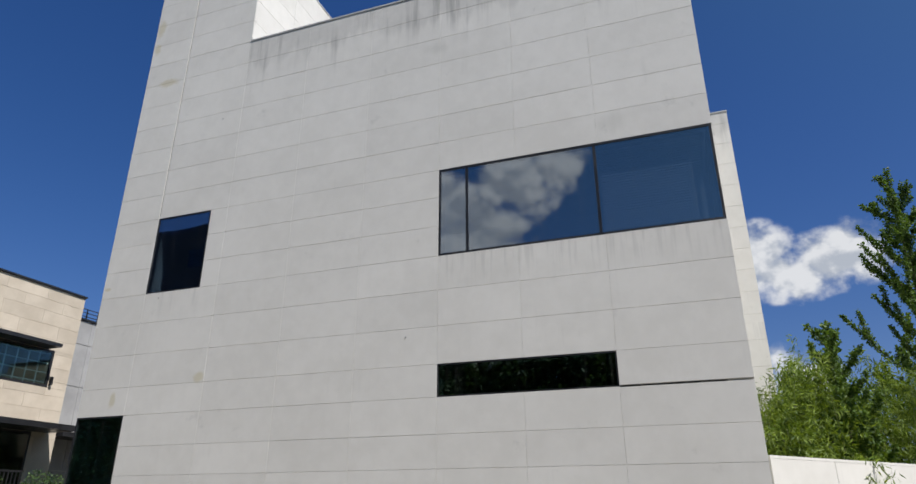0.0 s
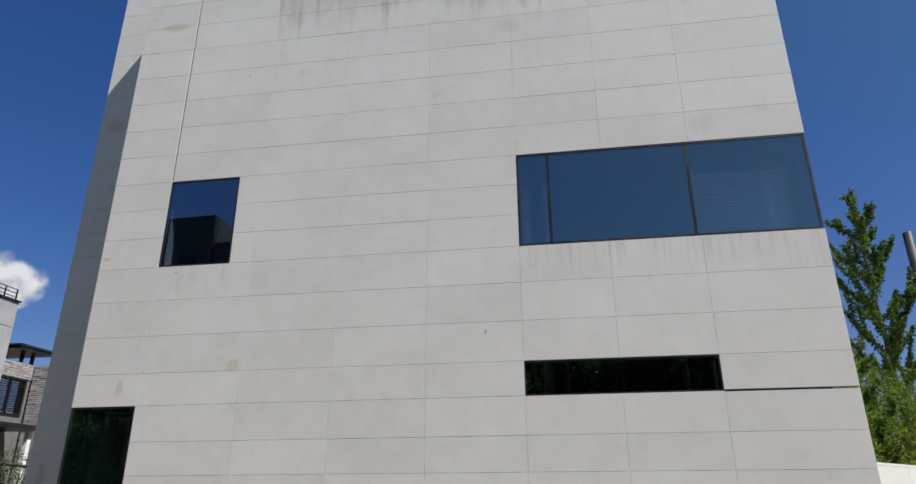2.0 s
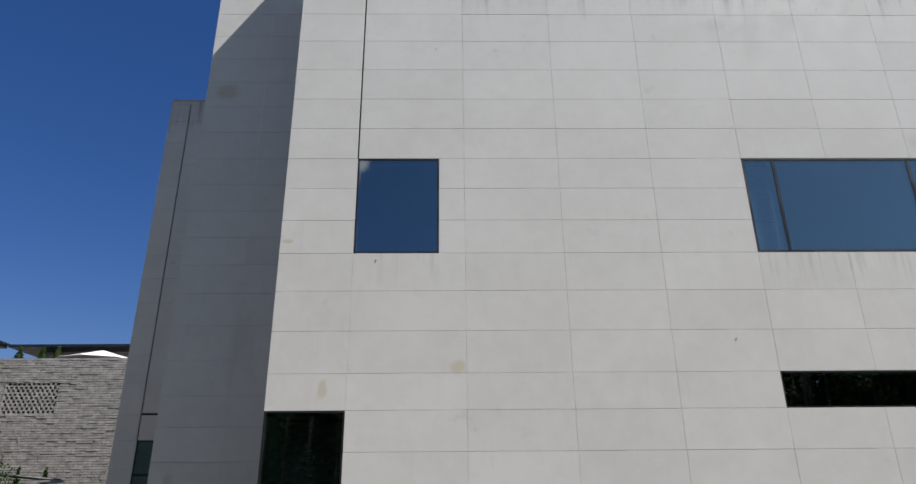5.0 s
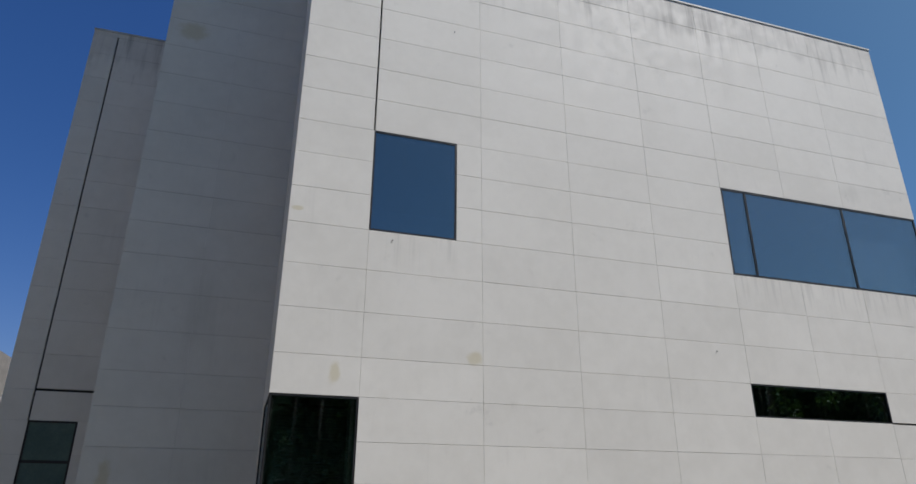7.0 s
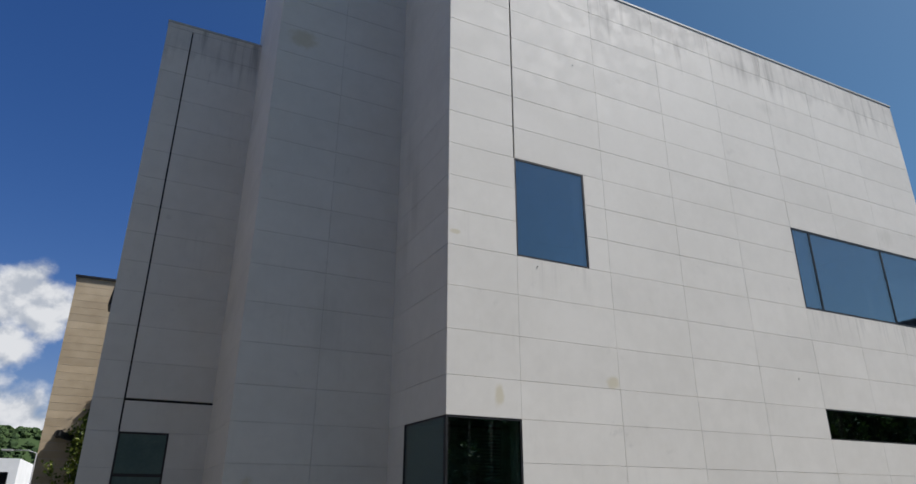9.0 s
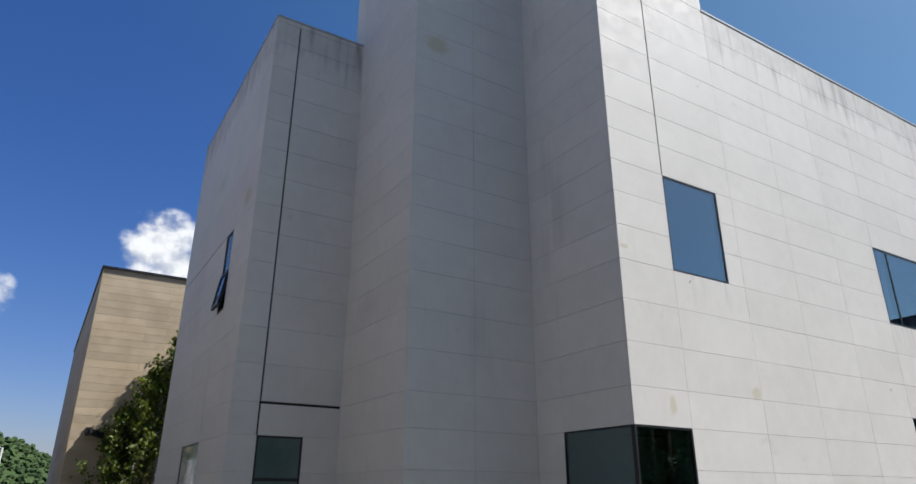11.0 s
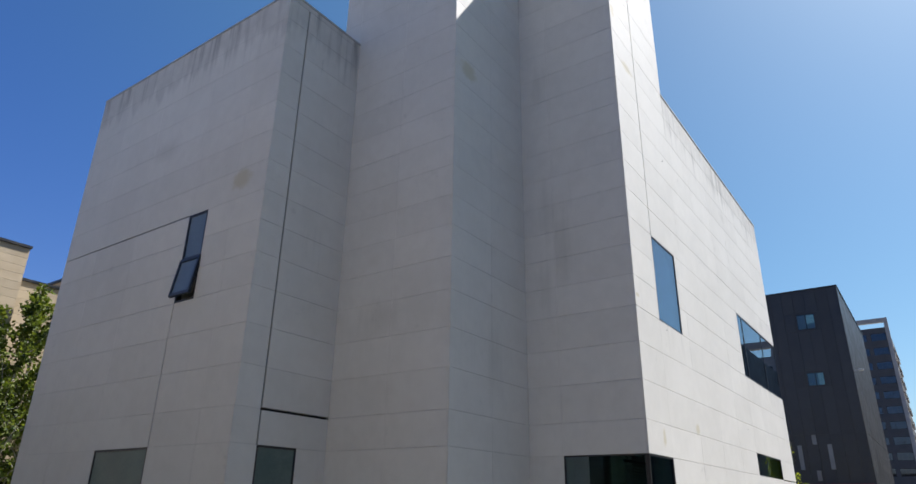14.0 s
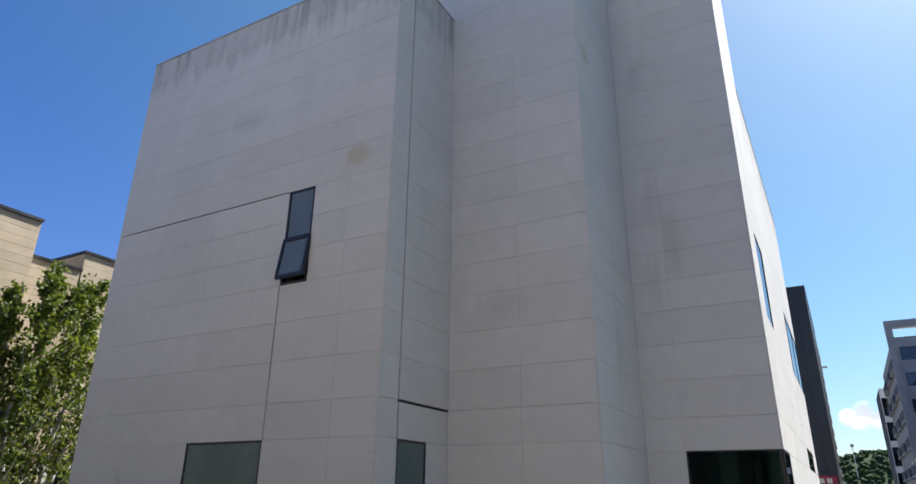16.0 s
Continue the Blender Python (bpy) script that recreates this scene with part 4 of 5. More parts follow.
def tube(bm, path, radii, sides=7):
    """A tapered limb along a path of points."""
    rings = []
    for i, (q, r) in enumerate(zip(path, radii)):
        way = (Vector(path[min(i + 1, len(path) - 1)]) - Vector(path[max(i - 1, 0)])).normalized()
        a = way.orthogonal().normalized()
        c = way.cross(a)
        rings.append([bm.verts.new(Vector(q) + r * (math.cos(2 * math.pi * k / sides) * a + math.sin(2 * math.pi * k / sides) * c)) for k in range(sides)])
    for lo, hi in zip(rings, rings[1:]):
        for k in range(sides):
            bm.faces.new((lo[k], lo[(k + 1) % sides], hi[(k + 1) % sides], hi[k]))
    bm.faces.new(rings[-1])


def leaves_mesh(name, spots, size, mat, gen, slim=0.75, droop=0.0):
    """Folded leaves, four corners each, at the given spots."""
    n = len(spots)
    spots = np.asarray(spots, float)
    way = gen.normal(size=(n, 3))
    way[:, 2] -= droop
    way /= np.linalg.norm(way, axis=1)[:, None]
    across = np.cross(way, gen.normal(size=(n, 3)))
    across /= np.linalg.norm(across, axis=1)[:, None]
    up = np.cross(way, across)
    s = size * gen.uniform(0.65, 1.25, size=(n, 1))
    v = np.stack([spots, spots + s * (0.5 * way + 0.5 * slim * across + 0.12 * up), spots + s * way, spots + s * (0.5 * way - 0.5 * slim * across + 0.12 * up)], 1).reshape(-1, 3)
    f = np.arange(4 * n).reshape(n, 4)
    me = bpy.data.meshes.new(name)
    me.from_pydata(v.tolist(), [], f.tolist())
    me.materials.append(mat)
    return me


def tree(name, label, at, high, limbs, leaf_count, leaf_size, leaf_mat, bark, seed, category="tree", base=0.12, lean=(0, 0), crown_from=0.25, spread=0.28, rise=0.9, tuft=0.16, group="", crown_to=0.97):
    """A trunk with limbs and twigs; leaves sit in tufts along the twigs and limbs."""
    gen, r = np.random.default_rng(seed), random.Random(seed)
    t = thing(name, label, category, pose(*at), group=group)
    bm = bmesh.new()
    spine = [(lean[0] * (k / 9) ** 1.3 * high + 0.05 * high * 0.3 * math.sin(k * 1.3 + seed), lean[1] * (k / 9) ** 1.3 * high + 0.015 * high * math.cos(k * 1.7 + seed), high * 0.97 * k / 9) for k in range(10)]
    spine[0] = (0, 0, 0)
    tube(bm, spine, [base * (1 - 0.93 * k / 9) for k in range(10)], 9)
    spots, weights = [], []
    for j in range(limbs):
        f = crown_from + (crown_to - crown_from) * (j + r.random()) / limbs
        k = min(int(f * 9), 8)
        q = Vector(spine[k]).lerp(Vector(spine[k + 1]), f * 9 - k)
        turn = j * 2.4 + r.uniform(-0.5, 0.5)
        ln = high * spread * (1.07 - f) * r.uniform(0.7, 1.3)
        d = Vector((math.cos(turn), math.sin(turn), rise * r.uniform(0.6, 1.3))).normalized()
        pts = [q]
        for s in range(1, 5):
            d = (d + Vector((r.uniform(-0.15, 0.15), r.uniform(-0.15, 0.15), 0.16 * rise))).normalized()
            pts.append(pts[-1] + d * ln / 4)
        tube(bm, pts, [base * 0.38 * (1 - f * 0.7) * (1 - 0.85 * s / 4) for s in range(5)], 5)
        for s in range(14):
            u = 0.12 + 0.88 * s / 13
            i = min(int(u * 4), 3)
            p0 = pts[i].lerp(pts[i + 1], u * 4 - i)
            tw = p0 + Vector((r.uniform(-1, 1), r.uniform(-1, 1), r.uniform(-0.3, 1))) * ln * 0.16
            if s % 2 == 0:
                tube(bm, [p0, tw], [base * 0.07, base * 0.03], 4)
            spots += [p0, tw, p0.lerp(tw, 0.5)]
            weights += [0.7, 1.0, 1.0]
    for s in range(16):
        spots.append(Vector(spine[8]).lerp(Vector(spine[9]), s / 15))
        weights.append(0.5 if crown_to > 0.95 else 1.6 - s / 12)
    part("trunk", bm, bark, t, smooth=True)
    pick = gen.choice(len(spots), size=leaf_count, p=np.array(weights) / sum(weights))
    where = np.array([tuple(q) for q in spots])[pick] + gen.normal(size=(leaf_count, 3)) * tuft * gen.uniform(0.3, 1.2, size=(leaf_count, 1))
    crown = new("crown", leaves_mesh("crown", where, leaf_size, leaf_mat, gen))
    crown.parent = t
    return t


def ginkgo(label, at, high, limbs, wide, seed):
    """A straight leader with long limbs that rise at a slant; fan leaves crowd on short spurs along every limb."""
    gen, r = np.random.default_rng(seed), random.Random(seed)
    t = thing("ginkgo_tree", label, "tree", pose(*at), group="ginkgo trees")
    bm = bmesh.new()
    spine = [Vector((0.03 * math.sin(k * 1.1 + seed) * k / 9, 0.03 * math.cos(k * 1.4 + seed) * k / 9, high * k / 9)) for k in range(10)]
    tube(bm, spine, [0.013 * high * (1 - 0.94 * k / 9) for k in range(10)], 9)
    spurs = []

    def shoot(q, d, ln, thick, lift):
        pts = [q]
        for k in range(6):
            d = (d + Vector((r.uniform(-0.08, 0.08), r.uniform(-0.08, 0.08), lift))).normalized()
            pts.append(pts[-1] + d * ln / 6)
        tube(bm, pts, [thick * (1 - 0.85 * k / 6) for k in range(7)], 5)
        n = max(int(ln / 0.055), 5)
        for k in range(n):
            u = (0.08 + 0.92 * k / (n - 1)) * 6
            i = min(int(u), 5)
            spurs.append((pts[i].lerp(pts[i + 1], u - i), 0.088 - 0.05 * u / 6))
        return pts

    for j in range(limbs):
        f = 0.10 + 0.84 * ((j + 0.6 * r.random()) / limbs)
        k = min(int(f * 9), 8)
        q = spine[k].lerp(spine[k + 1], f * 9 - k)
        turn = j * 2.39996 + r.uniform(-0.35, 0.35)
        ln = high * wide * (1.04 - f) * r.uniform(0.75, 1.2) + 0.35
        pts = shoot(q, Vector((math.cos(turn), math.sin(turn), r.uniform(0.65, 1.0))).normalized(), ln, 0.0045 * high * (1.1 - f), 0.07)
        for w in range(3 if ln > 0.9 else 1):
            b0 = pts[r.randint(1, 4)]
            side_turn = turn + r.choice((-1, 1)) * r.uniform(0.5, 1.1)
            shoot(b0, Vector((math.cos(side_turn), math.sin(side_turn), r.uniform(0.6, 1.3))).normalized(), ln * r.uniform(0.3, 0.55), 0.002 * high * (1.1 - f), 0.1)
    for k in range(int(high * 0.3 / 0.05)):
        spurs.append((spine[9].lerp(spine[6], k * 0.05 / (high * 0.334)), 0.05 + 0.002 * k))
    part("trunk", bm, BARK, t, smooth=True)
    where, per = [], 17
    for q, wide_of in spurs:
        where.append(np.array(q) + gen.normal(size=(per, 3)) * wide_of * 0.62)
    crown = new("crown", leaves_mesh("crown", np.concatenate(where), 0.06, GINKGO, gen, slim=1.05))
    crown.parent = t
    return t


ginkgo("tall pointed ginkgo tree with slanting limbs and dark green fan leaves", (6.03, 18.9, 0), 10.15, 34, 0.33, 3)
ginkgo("tall pointed ginkgo tree with slanting limbs and dark green fan leaves", (9.3, 20.2, 0), 9.3, 34, 0.31, 11)
ginkgo("small ginkgo tree with dark green fan leaves behind bamboo", (2.95, 13.9, 0), 4.95, 26, 0.30, 15)
for i, (x, y, h, ln) in enumerate(((-14.5, 24.45, 4.9, (0.04, 0.0)), (-14.0, 24.3, 6.1, (0.05, 0.0)), (-13.45, 24.4, 7.2, (0.03, 0.0)), (-12.9, 23.9, 7.5, (0.04, 0.01)), (-12.3, 24.6, 8.1, (0.01, 0.0)), (-11.6, 24.2, 7.7, (-0.01, 0.0)), (-11.0, 24.8, 8.0, (0.0, 0.0)))):
    tree("birch_tree", "slender pale-barked birch with sparse green leaves", (x, y, 0), h, 24, 3100, 0.11, BIRCH, BIRCHBARK, 20 + i, base=0.085, lean=ln, crown_from=0.3, spread=0.33, rise=0.85, tuft=0.08, group="birches before the sandstone building")
tree("street_tree", "small street tree with yellow-green leaves", (15.0, 12.3, 0), 7.4, 26, 6500, 0.12, YELLOW, BARK, 41, spread=0.22, rise=0.7, tuft=0.16, group="street trees")
tree("street_tree", "small street tree with yellow-green leaves", (30.0, 3.6, 0), 8.2, 26, 7000, 0.14, YELLOW, BARK, 42, spread=0.2, rise=0.6, tuft=0.2, group="street trees")

# bamboo thicket behind the garden wall
gen, r = np.random.default_rng(5), random.Random(5)
for c in range(62):
    along, back = r.uniform(1.3, 8.6), r.uniform(1.0, 3.0)
    x0, y0 = 1.25 + along * math.cos(radians(52)) - back * math.sin(radians(52)), 9.38 + along * math.sin(radians(52)) + back * math.cos(radians(52))
    if x0 < 1.75:
        x0 = 1.75 + r.random() * 0.5
    high = r.uniform(2.3, 3.3) + 0.3 * min(along, 4.5) - (0.5 if along < 2.6 else 0)
    b = thing("bamboo", "leafy bamboo culm arching over the garden wall", "bamboo", pose(x0, y0, 0), group="bamboo thicket behind the wall")
    bend, turn = r.uniform(0.2, 0.6), r.uniform(0, 6.28)
    spine = [(bend * (k / 8) ** 2.2 * math.cos(turn), bend * (k / 8) ** 2.2 * math.sin(turn), high * k / 8 - 0.25 * bend * (k / 8) ** 3) for k in range(9)]
    bm = bmesh.new()
    tube(bm, spine, [0.018 * (1 - 0.85 * k / 8) for k in range(9)], 6)
    part("culm", bm, CULM, b, smooth=True)
    spots = []
    for k in range(26):
        f = 0.35 + 0.65 * k / 25
        i = min(int(f * 8), 7)
        q = Vector(spine[i]).lerp(Vector(spine[i + 1]), f * 8 - i)
        d = Vector((r.uniform(-1, 1), r.uniform(-1, 1), r.uniform(-0.1, 0.9))).normalized() * r.uniform(0.25, 0.6)
        for s in range(34):
            spots.append(tuple(q + d * (s / 33) + Vector((r.gauss(0, 0.05), r.gauss(0, 0.05), r.gauss(0, 0.05) - 0.1 * (s / 41)))))
    crown = new("leaves", leaves_mesh("leaves", spots, 0.15, BAMBOO, gen, slim=0.15, droop=0.6))
    crown.parent = b


def shrub(name, label, at, wide, high, mat, seed, count, leaf=0.07, cone=False, group=""):
    """Leaves through the volume of a bush, denser towards its skin, over a few stems."""
    g = np.random.default_rng(seed)
    t = thing(name, label, "shrub", pose(*at), group=group)
    bm = bmesh.new()
    for k in range(5):
        a = k * 1.256
        tube(bm, [(0, 0, 0), (0.2 * wide * math.cos(a), 0.2 * wide * math.sin(a), high * 0.4), (0.3 * wide * math.cos(a) * (0.2 if cone else 1), 0.3 * wide * math.sin(a) * (0.2 if cone else 1), high * 0.85)], [0.03, 0.02, 0.006], 5)
    part("stems", bm, BARK, t)
    u = g.normal(size=(count, 3))
    u /= np.linalg.norm(u, axis=1)[:, None]
    rad = g.uniform(0.35, 1.0, size=count) ** 0.5 * (1 + 0.16 * np.sin(5 * u[:, 0] + 3 * u[:, 2] + seed) * np.sin(4 * u[:, 1] + seed))
    p_ = u * rad[:, None]
    zz = (p_[:, 2] + 1) / 2
    k = np.clip(1.05 - zz, 0.03, 1) if cone else np.ones(count)
    pts = np.stack([p_[:, 0] * wide / 2 * k, p_[:, 1] * wide / 2 * k, np.clip(zz, 0.0, 1.05) * high], 1)
    crown = new("foliage", leaves_mesh("foliage", pts, leaf, mat, g))
    crown.parent = t
    return t


for i, (x, y, w, h) in enumerate(((-20.6, 15.6, 2.6, 2.75), (-20.4, 17.6, 2.4, 3.0), (-20.8, 20.2, 2.4, 3.5))):
    shrub("garden_shrub", "rounded dark green shrub before the cream house", (x, y, 0), w, h, HEDGE, 60 + i, 5000, group="shrubs before the houses")
for i, (x, y, h) in enumerate(((-21.15, 22.6, 3.2), (-20.35, 22.7, 3.25), (-22.1, 23.2, 2.9), (-20.75, 21.8, 2.6))):
    shrub("conifer", "small pointed dark green conifer by the brick wall", (x, y, 0), 0.85, h, HEDGE, 70 + i, 2600, 0.08, cone=True, group="conifers by the brick wall")
for i, (x, y) in enumerate(((-24.3, 26.2), (-23.5, 26.3), (-22.95, 26.4))):
    shrub("conifer", "small pointed conifer on the roof terrace", (x, y, BTOP - 0.3), 0.55, 0.95, HEDGE, 80 + i, 900, 0.07, cone=True, group="conifers on the roof terrace")

# ---------------------------------------------------------------- street furniture and far things
def pole_thing(name, label, at, pieces, category):
    t = thing(name, label, category, pose(*at))
    for pname, path, radii, mat in pieces:
        bm = bmesh.new()
        tube(bm, path, radii, 10)
        part(pname, bm, mat, t, smooth=True)
    return t


pole_thing("camera_pole", "slim dark metal pole with a short side arm", (2.6, 18.9, 0), [("pole", [(0, 0, 0), (0, 0, 4.85)], [0.07, 0.06], FRAME), ("arm", [(0, 0, 4.55), (0.7, 0, 4.6)], [0.025, 0.02], FRAME)], "pole")
pole_thing("street_pole", "thick dark grey street pole", (8.8, 21.9, 0), [("pole", [(0, 0, 0), (0, 0, 9.85)], [0.17, 0.14], CLAD)], "pole")
lamp = pole_thing("street_lamp", "grey street lamp with a curved arm", (-17.86, 50, 0), [("pole", [(0, 0, 0), (0, 0, 4.9)], [0.07, 0.05], CONCRETE), ("arm", [(0, 0, 4.85), (-0.5, 0, 5.02), (-1.3, 0, 5.0)], [0.035, 0.03, 0.03], CONCRETE)], "street lamp")
boxes("lamp_head", [(-1.85, -1.25, -0.12, 0.12, 4.95, 5.06)], CONCRETE, lamp, bevel=0.02)
arm = pole_thing("garden_lamp", "dark metal post with a long lamp arm", (-22.6, 21.0, 0), [("post", [(0, 0, 0), (0, 0, 3.2)], [0.05, 0.045], FRAME), ("arm", [(0, 0, 3.12), (3.7, 0, 2.76)], [0.05, 0.045], FRAME), ("brace", [(0.0, 0, 3.18), (1.8, 0, 2.98)], [0.015, 0.015], FRAME)], "lamp")
boxes("lamp_head", [(3.1, 3.75, -0.1, 0.1, 2.70, 2.77)], CONCRETE, arm, bevel=0.015)

cctv = thing("security_camera", "dark wall-mounted security camera on the sandstone wall", "camera", pose(-15.06, 25.0, 3.98))
boxes("bracket", [(-0.12, 0.04, -0.06, 0.0, -0.03, 0.20), (-0.08, 0.0, -0.34, -0.06, 0.06, 0.12)], FRAME, cctv, bevel=0.01)
body_cam = boxes("housing", [(-0.09, 0.09, -0.25, 0.27, -0.08, 0.08)], FRAME, cctv, bevel=0.02)
body_cam.matrix_basis = pose(0.1, -0.36, 0.02, -12, 0, -62)

white_house = thing("white_house", "distant white rendered house with a dark window", "house")
bm = bmesh.new()
for q in minus((-30, -20.6, 0, 5.4), [(-22.2, -21.2, 3.4, 4.35)]):
    add_box(bm, q[0], q[1], 68, 68.3, q[2], q[3])
part("wall", bm, WHITE, white_house)
boxes("wall", [(-20.9, -20.6, 68.3, 80, 0, 5.4), (-30, -29.7, 68.3, 80, 0, 5.4), (-29.7, -20.9, 79.7, 80, 0, 5.4)], WHITE, white_house)
boxes("roof", [(-29.7, -20.9, 68.3, 79.7, 4.9, 5.1)], ROOFING, white_house)
window(white_house, "S", 68, -22.2, -21.2, 3.4, 4.35, pane_mat=FLAT_GLASS, bar=0.07)

sign = thing("shop_sign", "red shop sign with pale lettering on the charcoal wall", "sign", pose(DX - 0.32, 10.6, 3.45))
boxes("sign_board", [(0.0, 0.3, -1.5, 1.6, 0.0, 0.5)], RED, sign, bevel=0.01)
for k in range(7):
    boxes("lettering_bar", [(-0.012, 0.0, -1.25 + 0.38 * k, -0.99 + 0.38 * k, 0.10, 0.36)], BAR, sign)

# orange sail and terrace in the open corner of the charcoal building
sail = thing("sun_sail", "orange canvas sun sail on the charcoal building's terrace", "sail")
bm = bmesh.new()
a, b_, c = Vector((23.7, 14.3, 12.35)), Vector((23.9, 12.8, 12.75)), Vector((24.3, 13.3, 13.35))
lo = [bm.verts.new(q) for q in (a, b_, c)]
hi = [bm.verts.new(q + Vector((0.02, 0, 0.02))) for q in (a, b_, c)]
bm.faces.new(lo)
bm.faces.new(hi[::-1])
for k in range(3):
    bm.faces.new((lo[k], hi[k], hi[(k + 1) % 3], lo[(k + 1) % 3]))
part("canvas", bm, ORANGE, sail)
boxes("cord_post", [(23.66, 23.70, 14.28, 14.32, 12.25, 13.4)], FRAME, sail)

# wooded hills
def hill(name, label, cx, cy, wide, deep, high, seed):
    g = np.random.default_rng(seed)
    n = 46
    xs = np.linspace(-1, 1, n)
    gx, gy = np.meshgrid(xs, xs, indexing="ij")
    hz = high * np.exp(-2.6 * (gx ** 2 + gy ** 2)) * (1 + 0.28 * np.sin(5 * gx + seed) * np.cos(3 * gy))
    v = np.stack([cx + wide * gx, cy + deep * gy, hz - 2.0], -1).reshape(-1, 3)
    f = [(i * n + j, (i + 1) * n + j, (i + 1) * n + j + 1, i * n + j + 1) for i in range(n - 1) for j in range(n - 1)]
    me = bpy.data.meshes.new(name)
    me.from_pydata(v.tolist(), [], f)
    me.materials.append(FOREST)
    h = tagged(new(name, me), label, "hill", kind="structure")
    # crowns: lumpy balls of many sizes, sunk into the slope and into one another
    bm = bmesh.new()
    bmesh.ops.create_icosphere(bm, subdivisions=2, radius=1.0)
    ball = np.array([v.co[:] for v in bm.verts])
    tris = np.array([[v.index for v in q.verts] for q in bm.faces])
    bm.free()
    k = 4600
    px, py = g.uniform(-0.85, 0.85, k), g.uniform(-0.85, 0.85, k)
    pz = high * np.exp(-2.6 * (px ** 2 + py ** 2)) * (1 + 0.28 * np.sin(5 * px + seed) * np.cos(3 * py)) - 2.0
    centre = np.stack([cx + wide * px, cy + deep * py, pz + g.uniform(-0.3, 1.2, k)], 1)
    size = g.uniform(0.8, 1.9, k)[:, None, None] * g.uniform(0.55, 1.3, (k, len(ball), 1))
    verts = centre[:, None, :] + ball[None] * size * np.array([1.0, 1.0, 0.85])
    faces = tris[None] + (np.arange(k) * len(ball))[:, None, None]
    me = bpy.data.meshes.new("woodland")
    me.from_pydata(verts.reshape(-1, 3).tolist(), [], faces.reshape(-1, 3).tolist())
    me.materials.append(FOREST)
    tagged(new("woodland", me), "dense dark green woodland on the far hill", "trees", kind="stuff")


FOREST = leaf_material("far_woodland", (0.024, 0.048, 0.016), (0.055, 0.09, 0.028), 0.1, 0.95)
hill("wooded_hill", "low wooded hill on the skyline", -60, 330, 130, 70, 24, 1)
hill("wooded_hill", "low wooded hill on the skyline", 430, -10, 80, 110, 24.5, 2)

mast = pole_thing("hill_mast", "slim pale mast with a lamp head on the wooded hill", (400.0, 4.6, 0), [("pole", [(0, 0, 0), (0, 0, 30.5)], [0.22, 0.16], CONCRETE)], "mast")
boxes("lamp_head", [(-0.4, 0.4, -0.8, 0.8, 30.5, 32.0)], CONCRETE, mast, bevel=0.2)

# the street's other side, seen in the glass alone
south_block = thing("street_block", "dark clad block of stepped height across the street", "building", group="blocks across the street")
for x0, x1, top in ((-41.0, -31.6, 21.6), (-31.5, -27.5, 12.0), (-27.4, -24.1, 19.0), (-24.0, -17.6, 17.1), (-17.5, -13.0, 15.9)):
    levels = [4.6 + 3.4 * k for k in range(5) if 4.6 + 3.4 * k + 2.2 < top]
    holes_s2 = [(-x1 + 0.9, -x1 + 2.3, z0, z0 + 1.5) for z0 in levels]
    facade(south_block, "N", -18.0, [(-x1, -x0, 0, top)], [-x1, -(x0 + x1) / 2, -x0], [0, 3.6, 7.0, 10.4, top], holes_s2, mat=CLAD, back=FRAME, piece="cladding_panel")
    for q in holes_s2:
        window(south_block, "N", -18.0, *q, pane_mat=FLAT_GLASS, bar=0.08)
    boxes("wall", [(x0, x0 + 0.3, -30, -18.34, 0, top), (x1 - 0.3, x1, -30, -18.34, 0, top), (x0 + 0.3, x1 - 0.3, -30, -29.7, 0, top)], CLAD, south_block)
    boxes("roof", [(x0 + 0.3, x1 - 0.3, -29.7, -18.34, top - 0.5, top - 0.3)], ROOFING, south_block)
first = tree("avenue_tree", "broad dark green street tree across the forecourt", (-52.0, -12.5, 0), 10.6, 40, 14000, 0.23, HEDGE, BARK, 90, spread=0.34, rise=0.6, tuft=0.32, base=0.18, crown_from=0.18, group="trees across the forecourt")
for k in range(1, 66):
    copy_thing(first, pose(-52.0 + 1.5 * k, -12.5 - 2.6 * (k % 2) + 0.5 * math.sin(3.1 * k), 0, 0, 0, 77 * k))
east_block = thing("street_block", "charcoal clad block with square windows across the street", "building", group="blocks across the street")
holes_e = [(6.5 + 4 * i, 8.2 + 4 * i, z0, z0 + 1.6) for i in range(3) for z0 in (4.6, 8.1, 11.6)]
facade(east_block, "W", 45.0, [(0.6, 18.0, 0, 16.9)], [0.6] + [1.2 + 0.7 * i for i in range(25)], [0, 7, 16.9], holes_e, mat=CLAD, back=FRAME, gap=(0.03, 0.02), piece="cladding_panel")
for q in holes_e:
    window(east_block, "W", 45.0, *q, mullions=((q[0] + q[1]) / 2,), pane_mat=FLAT_GLASS, bar=0.09)
boxes("wall", [(45.34, 60, -18, -17.7, 0, 16.9), (45.34, 60, -0.9, -0.6, 0, 16.9), (59.7, 60, -17.7, -0.9, 0, 16.9)], CLAD, east_block)
boxes("roof", [(45.34, 59.7, -17.7, -0.9, 16.3, 16.5)], ROOFING, east_block)

FROST = surface("roller_blind_cloth", (0.34, 0.38, 0.37), (0.42, 0.46, 0.45), 0.8, 4, 60, bump=0)

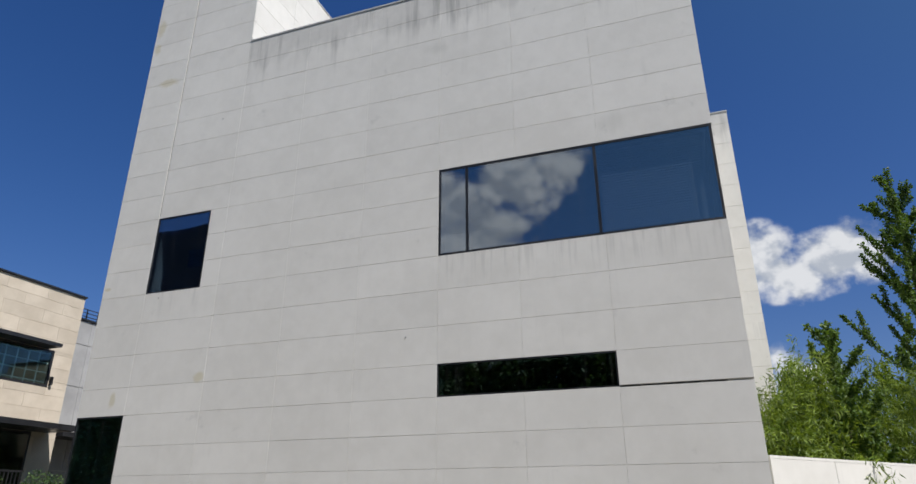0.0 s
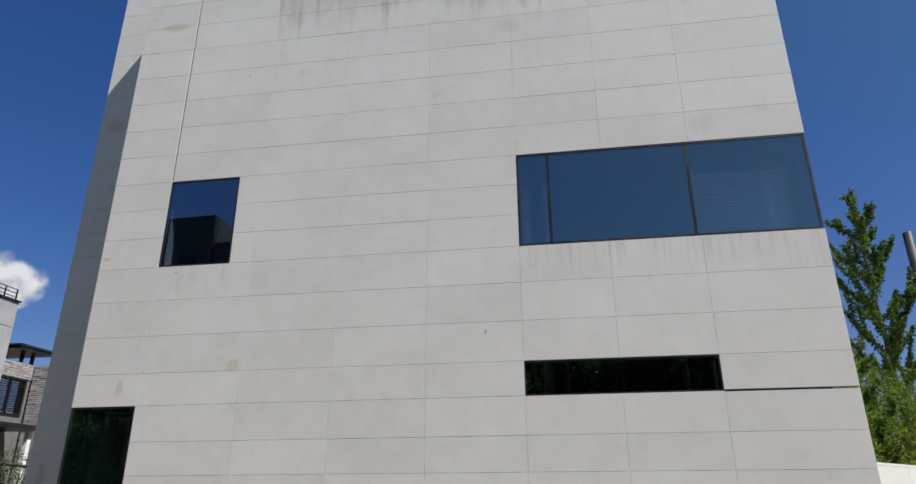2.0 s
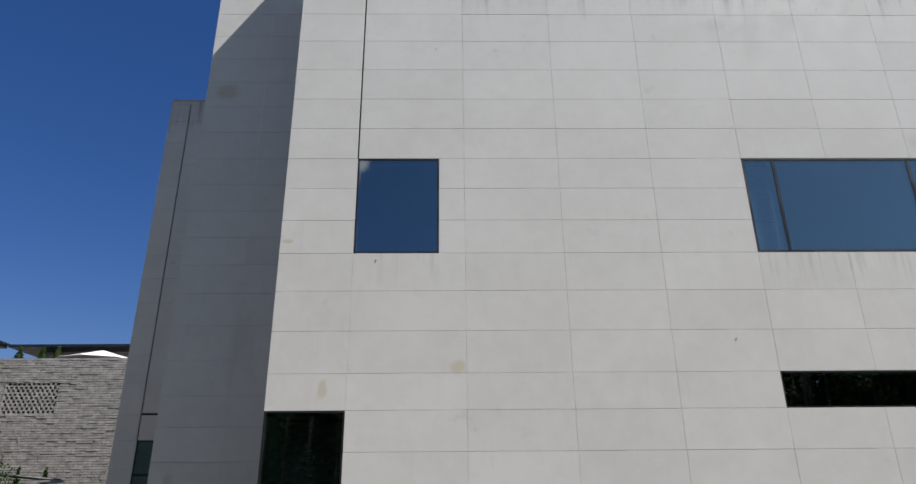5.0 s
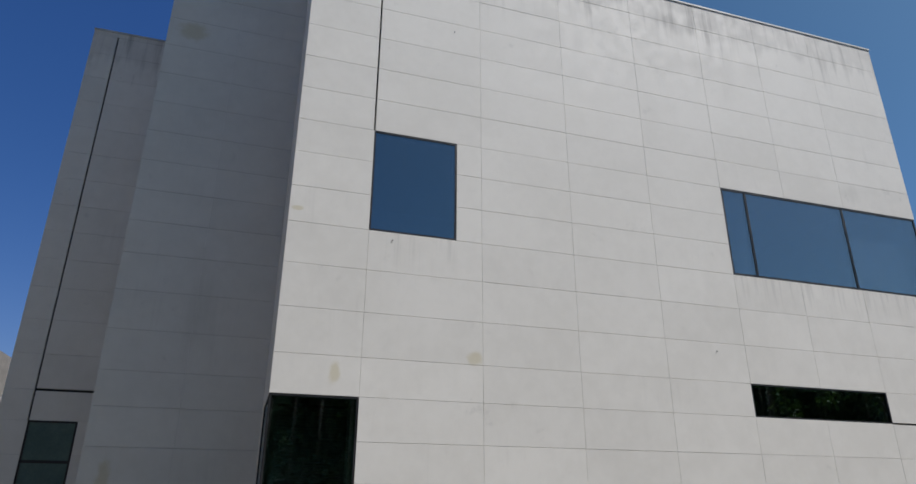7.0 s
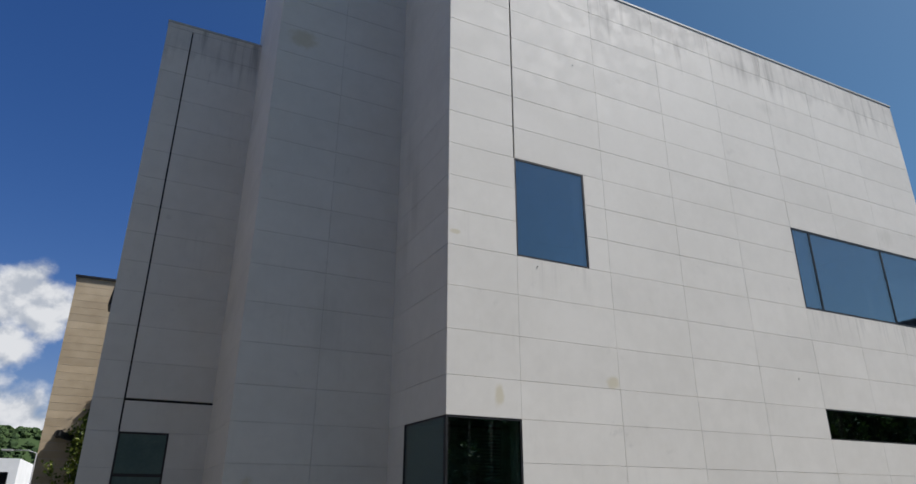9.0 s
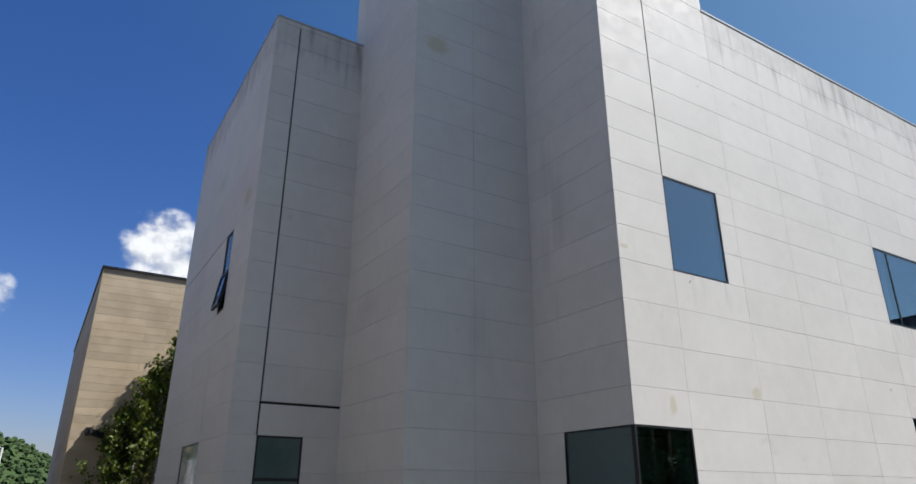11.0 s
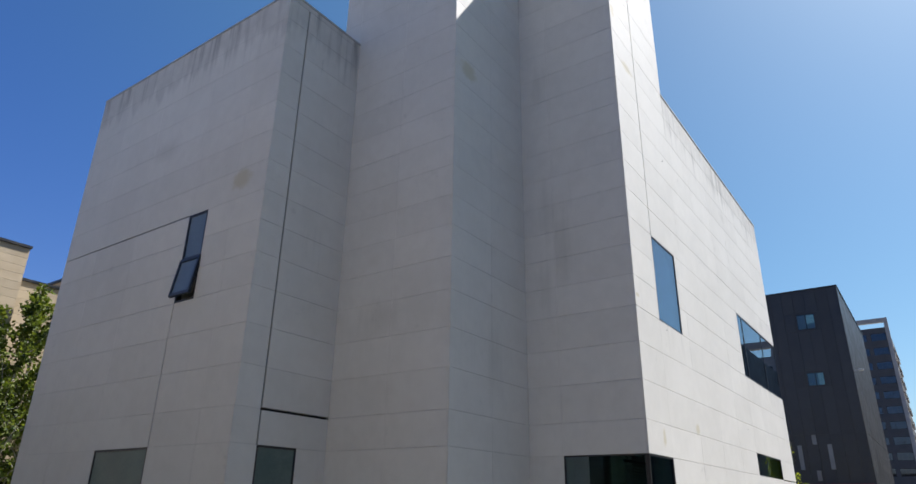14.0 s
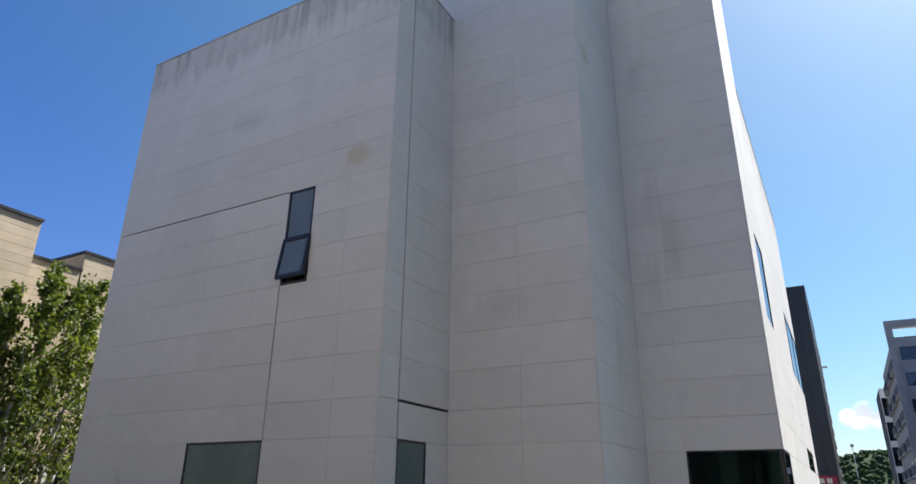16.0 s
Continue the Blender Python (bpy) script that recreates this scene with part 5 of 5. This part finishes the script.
# ---------------------------------------------------------------- things behind the gallery's glass
def blind(u0, u1, z0, z1, y, facing="S", plane=YS, pitch=0.042):
    b = thing("venetian_blind", "grey venetian blind lowered behind the glass", "blind", group="blinds")
    bm = bmesh.new()
    for k in range(int((z1 - z0) / pitch)):
        zz = z0 + pitch * k
        v = [bm.verts.new(q) for q in ((u0, y, zz), (u1, y, zz), (u1, y + 0.016, zz + 0.024), (u0, y + 0.016, zz + 0.024), (u0, y, zz + 0.002), (u1, y, zz + 0.002), (u1, y + 0.016, zz + 0.026), (u0, y + 0.016, zz + 0.026))]
        for f in ((0, 3, 2, 1), (4, 5, 6, 7), (0, 1, 5, 4), (1, 2, 6, 5), (2, 3, 7, 6), (3, 0, 4, 7)):
            bm.faces.new([v[i] for i in f])
    part("slats", bm, BLIND, b)
    boxes("head_rail", [(u0, u1, y - 0.01, y + 0.035, z1, z1 + 0.03)], FRAME, b)
    b.matrix_basis = side(facing, plane)
    return b


blind(-3.02, -2.63, 5.49, 6.93, 0.14)
blind(-0.46, 1.05, 5.49, 6.93, 0.14)
# unseen east blind, added to keep the sun off the south one
blind(9.42, 10.56, 5.49, 6.93, 0.14, "E", XR)
blind(-9.85, -9.0, 0.3, 3.15, 0.42)
shelf = thing("shelf_board", "pale shelf board behind the strip window", "shelf")
boxes("board", [(-2.6, -0.5, 10.1, 10.35, 3.92, 3.97)], WHITE, shelf)
for x in (-1.98, -1.22):
    t = shrub("clipped_plant", "round clipped green pot plant behind the strip window", (x, 9.95, 3.02), 0.30, 0.42, HEDGE, int(100 + 10 * x), 1400, 0.04, group="pot plants behind the strip window")
ledge = boxes("window_ledge", [(-3.0, -0.5, 9.60, 10.4, 2.94, 3.02)], PLASTER)
tagged(ledge, "plain interior window ledge", "ledge")
for x in (-2.22, -1.50):
    tagged(boxes("wooden_tray", [(x - 0.09, x + 0.09, 9.7, 9.85, 3.02, 3.31)], BEIGE, bevel=0.008), "small pale wooden tray on the window ledge", "tray", group="trays on the ledge")
sill = boxes("window_bench", [(-8.95, -7.6, 9.60, 10.1, 5.30, 5.44)], PLASTER)
tagged(sill, "plain interior window bench", "bench")
for x, w, h in ((-8.83, 0.13, 0.12), (-8.62, 0.16, 0.10), (-8.38, 0.06, 0.08), (-7.82, 0.08, 0.17)):
    tagged(boxes("carton", [(x - w / 2, x + w / 2, 9.66, 9.78, 5.44, 5.44 + h + 0.05)], WHITE, bevel=0.006), "small white carton on the window bench", "carton", group="cartons on the window bench")
column = boxes("interior_column", [(-8.9, -8.62, 10.05, 10.3, 0, 4.35)], WHITE)
tagged(column, "white plastered column inside the corner window", "column")

for facing, plane, u0, u1, z0, z1 in (("W", X3, -16.85, -15.47, 0.7, 3.16), ("S", Y3, -13.44, -12.82, 0.2, 3.18), ("W", X3, -15.36, -14.95, 5.5, 6.9)):
    rb = tagged(boxes("roller_blind", [(u0, u1, 0.40, 0.404, z0, z1)], FROST), "pale grey-green roller blind behind the window", "blind", group="roller blinds")
    rb.matrix_basis = side(facing, plane)
lamp2 = thing("wall_lamp", "white bracket lamp on the charcoal side wall", "lamp", pose(23.6, 9.0, 10.0))
boxes("arm", [(-0.04, 0.04, -0.2, 0.0, -0.03, 0.03)], WHITE, lamp2)
boxes("head", [(-0.12, 0.12, -0.45, -0.2, -0.05, 0.05)], WHITE, lamp2, bevel=0.02)
for x, z in ((-7.75, 9.0), (-8.6, 5.34), (-3.6, 4.18)):
    bm = bmesh.new()
    bmesh.ops.create_cone(bm, cap_ends=True, segments=8, radius1=0.009, radius2=0.007, depth=0.012, matrix=Matrix.Translation((x, YS - 0.004, z)) @ pose(0, 0, 0, 90))
    part("fixing_plug", bm, FRAME, gallery)

# ---------------------------------------------------------------- slabs of the clad walls
lay_slabs()
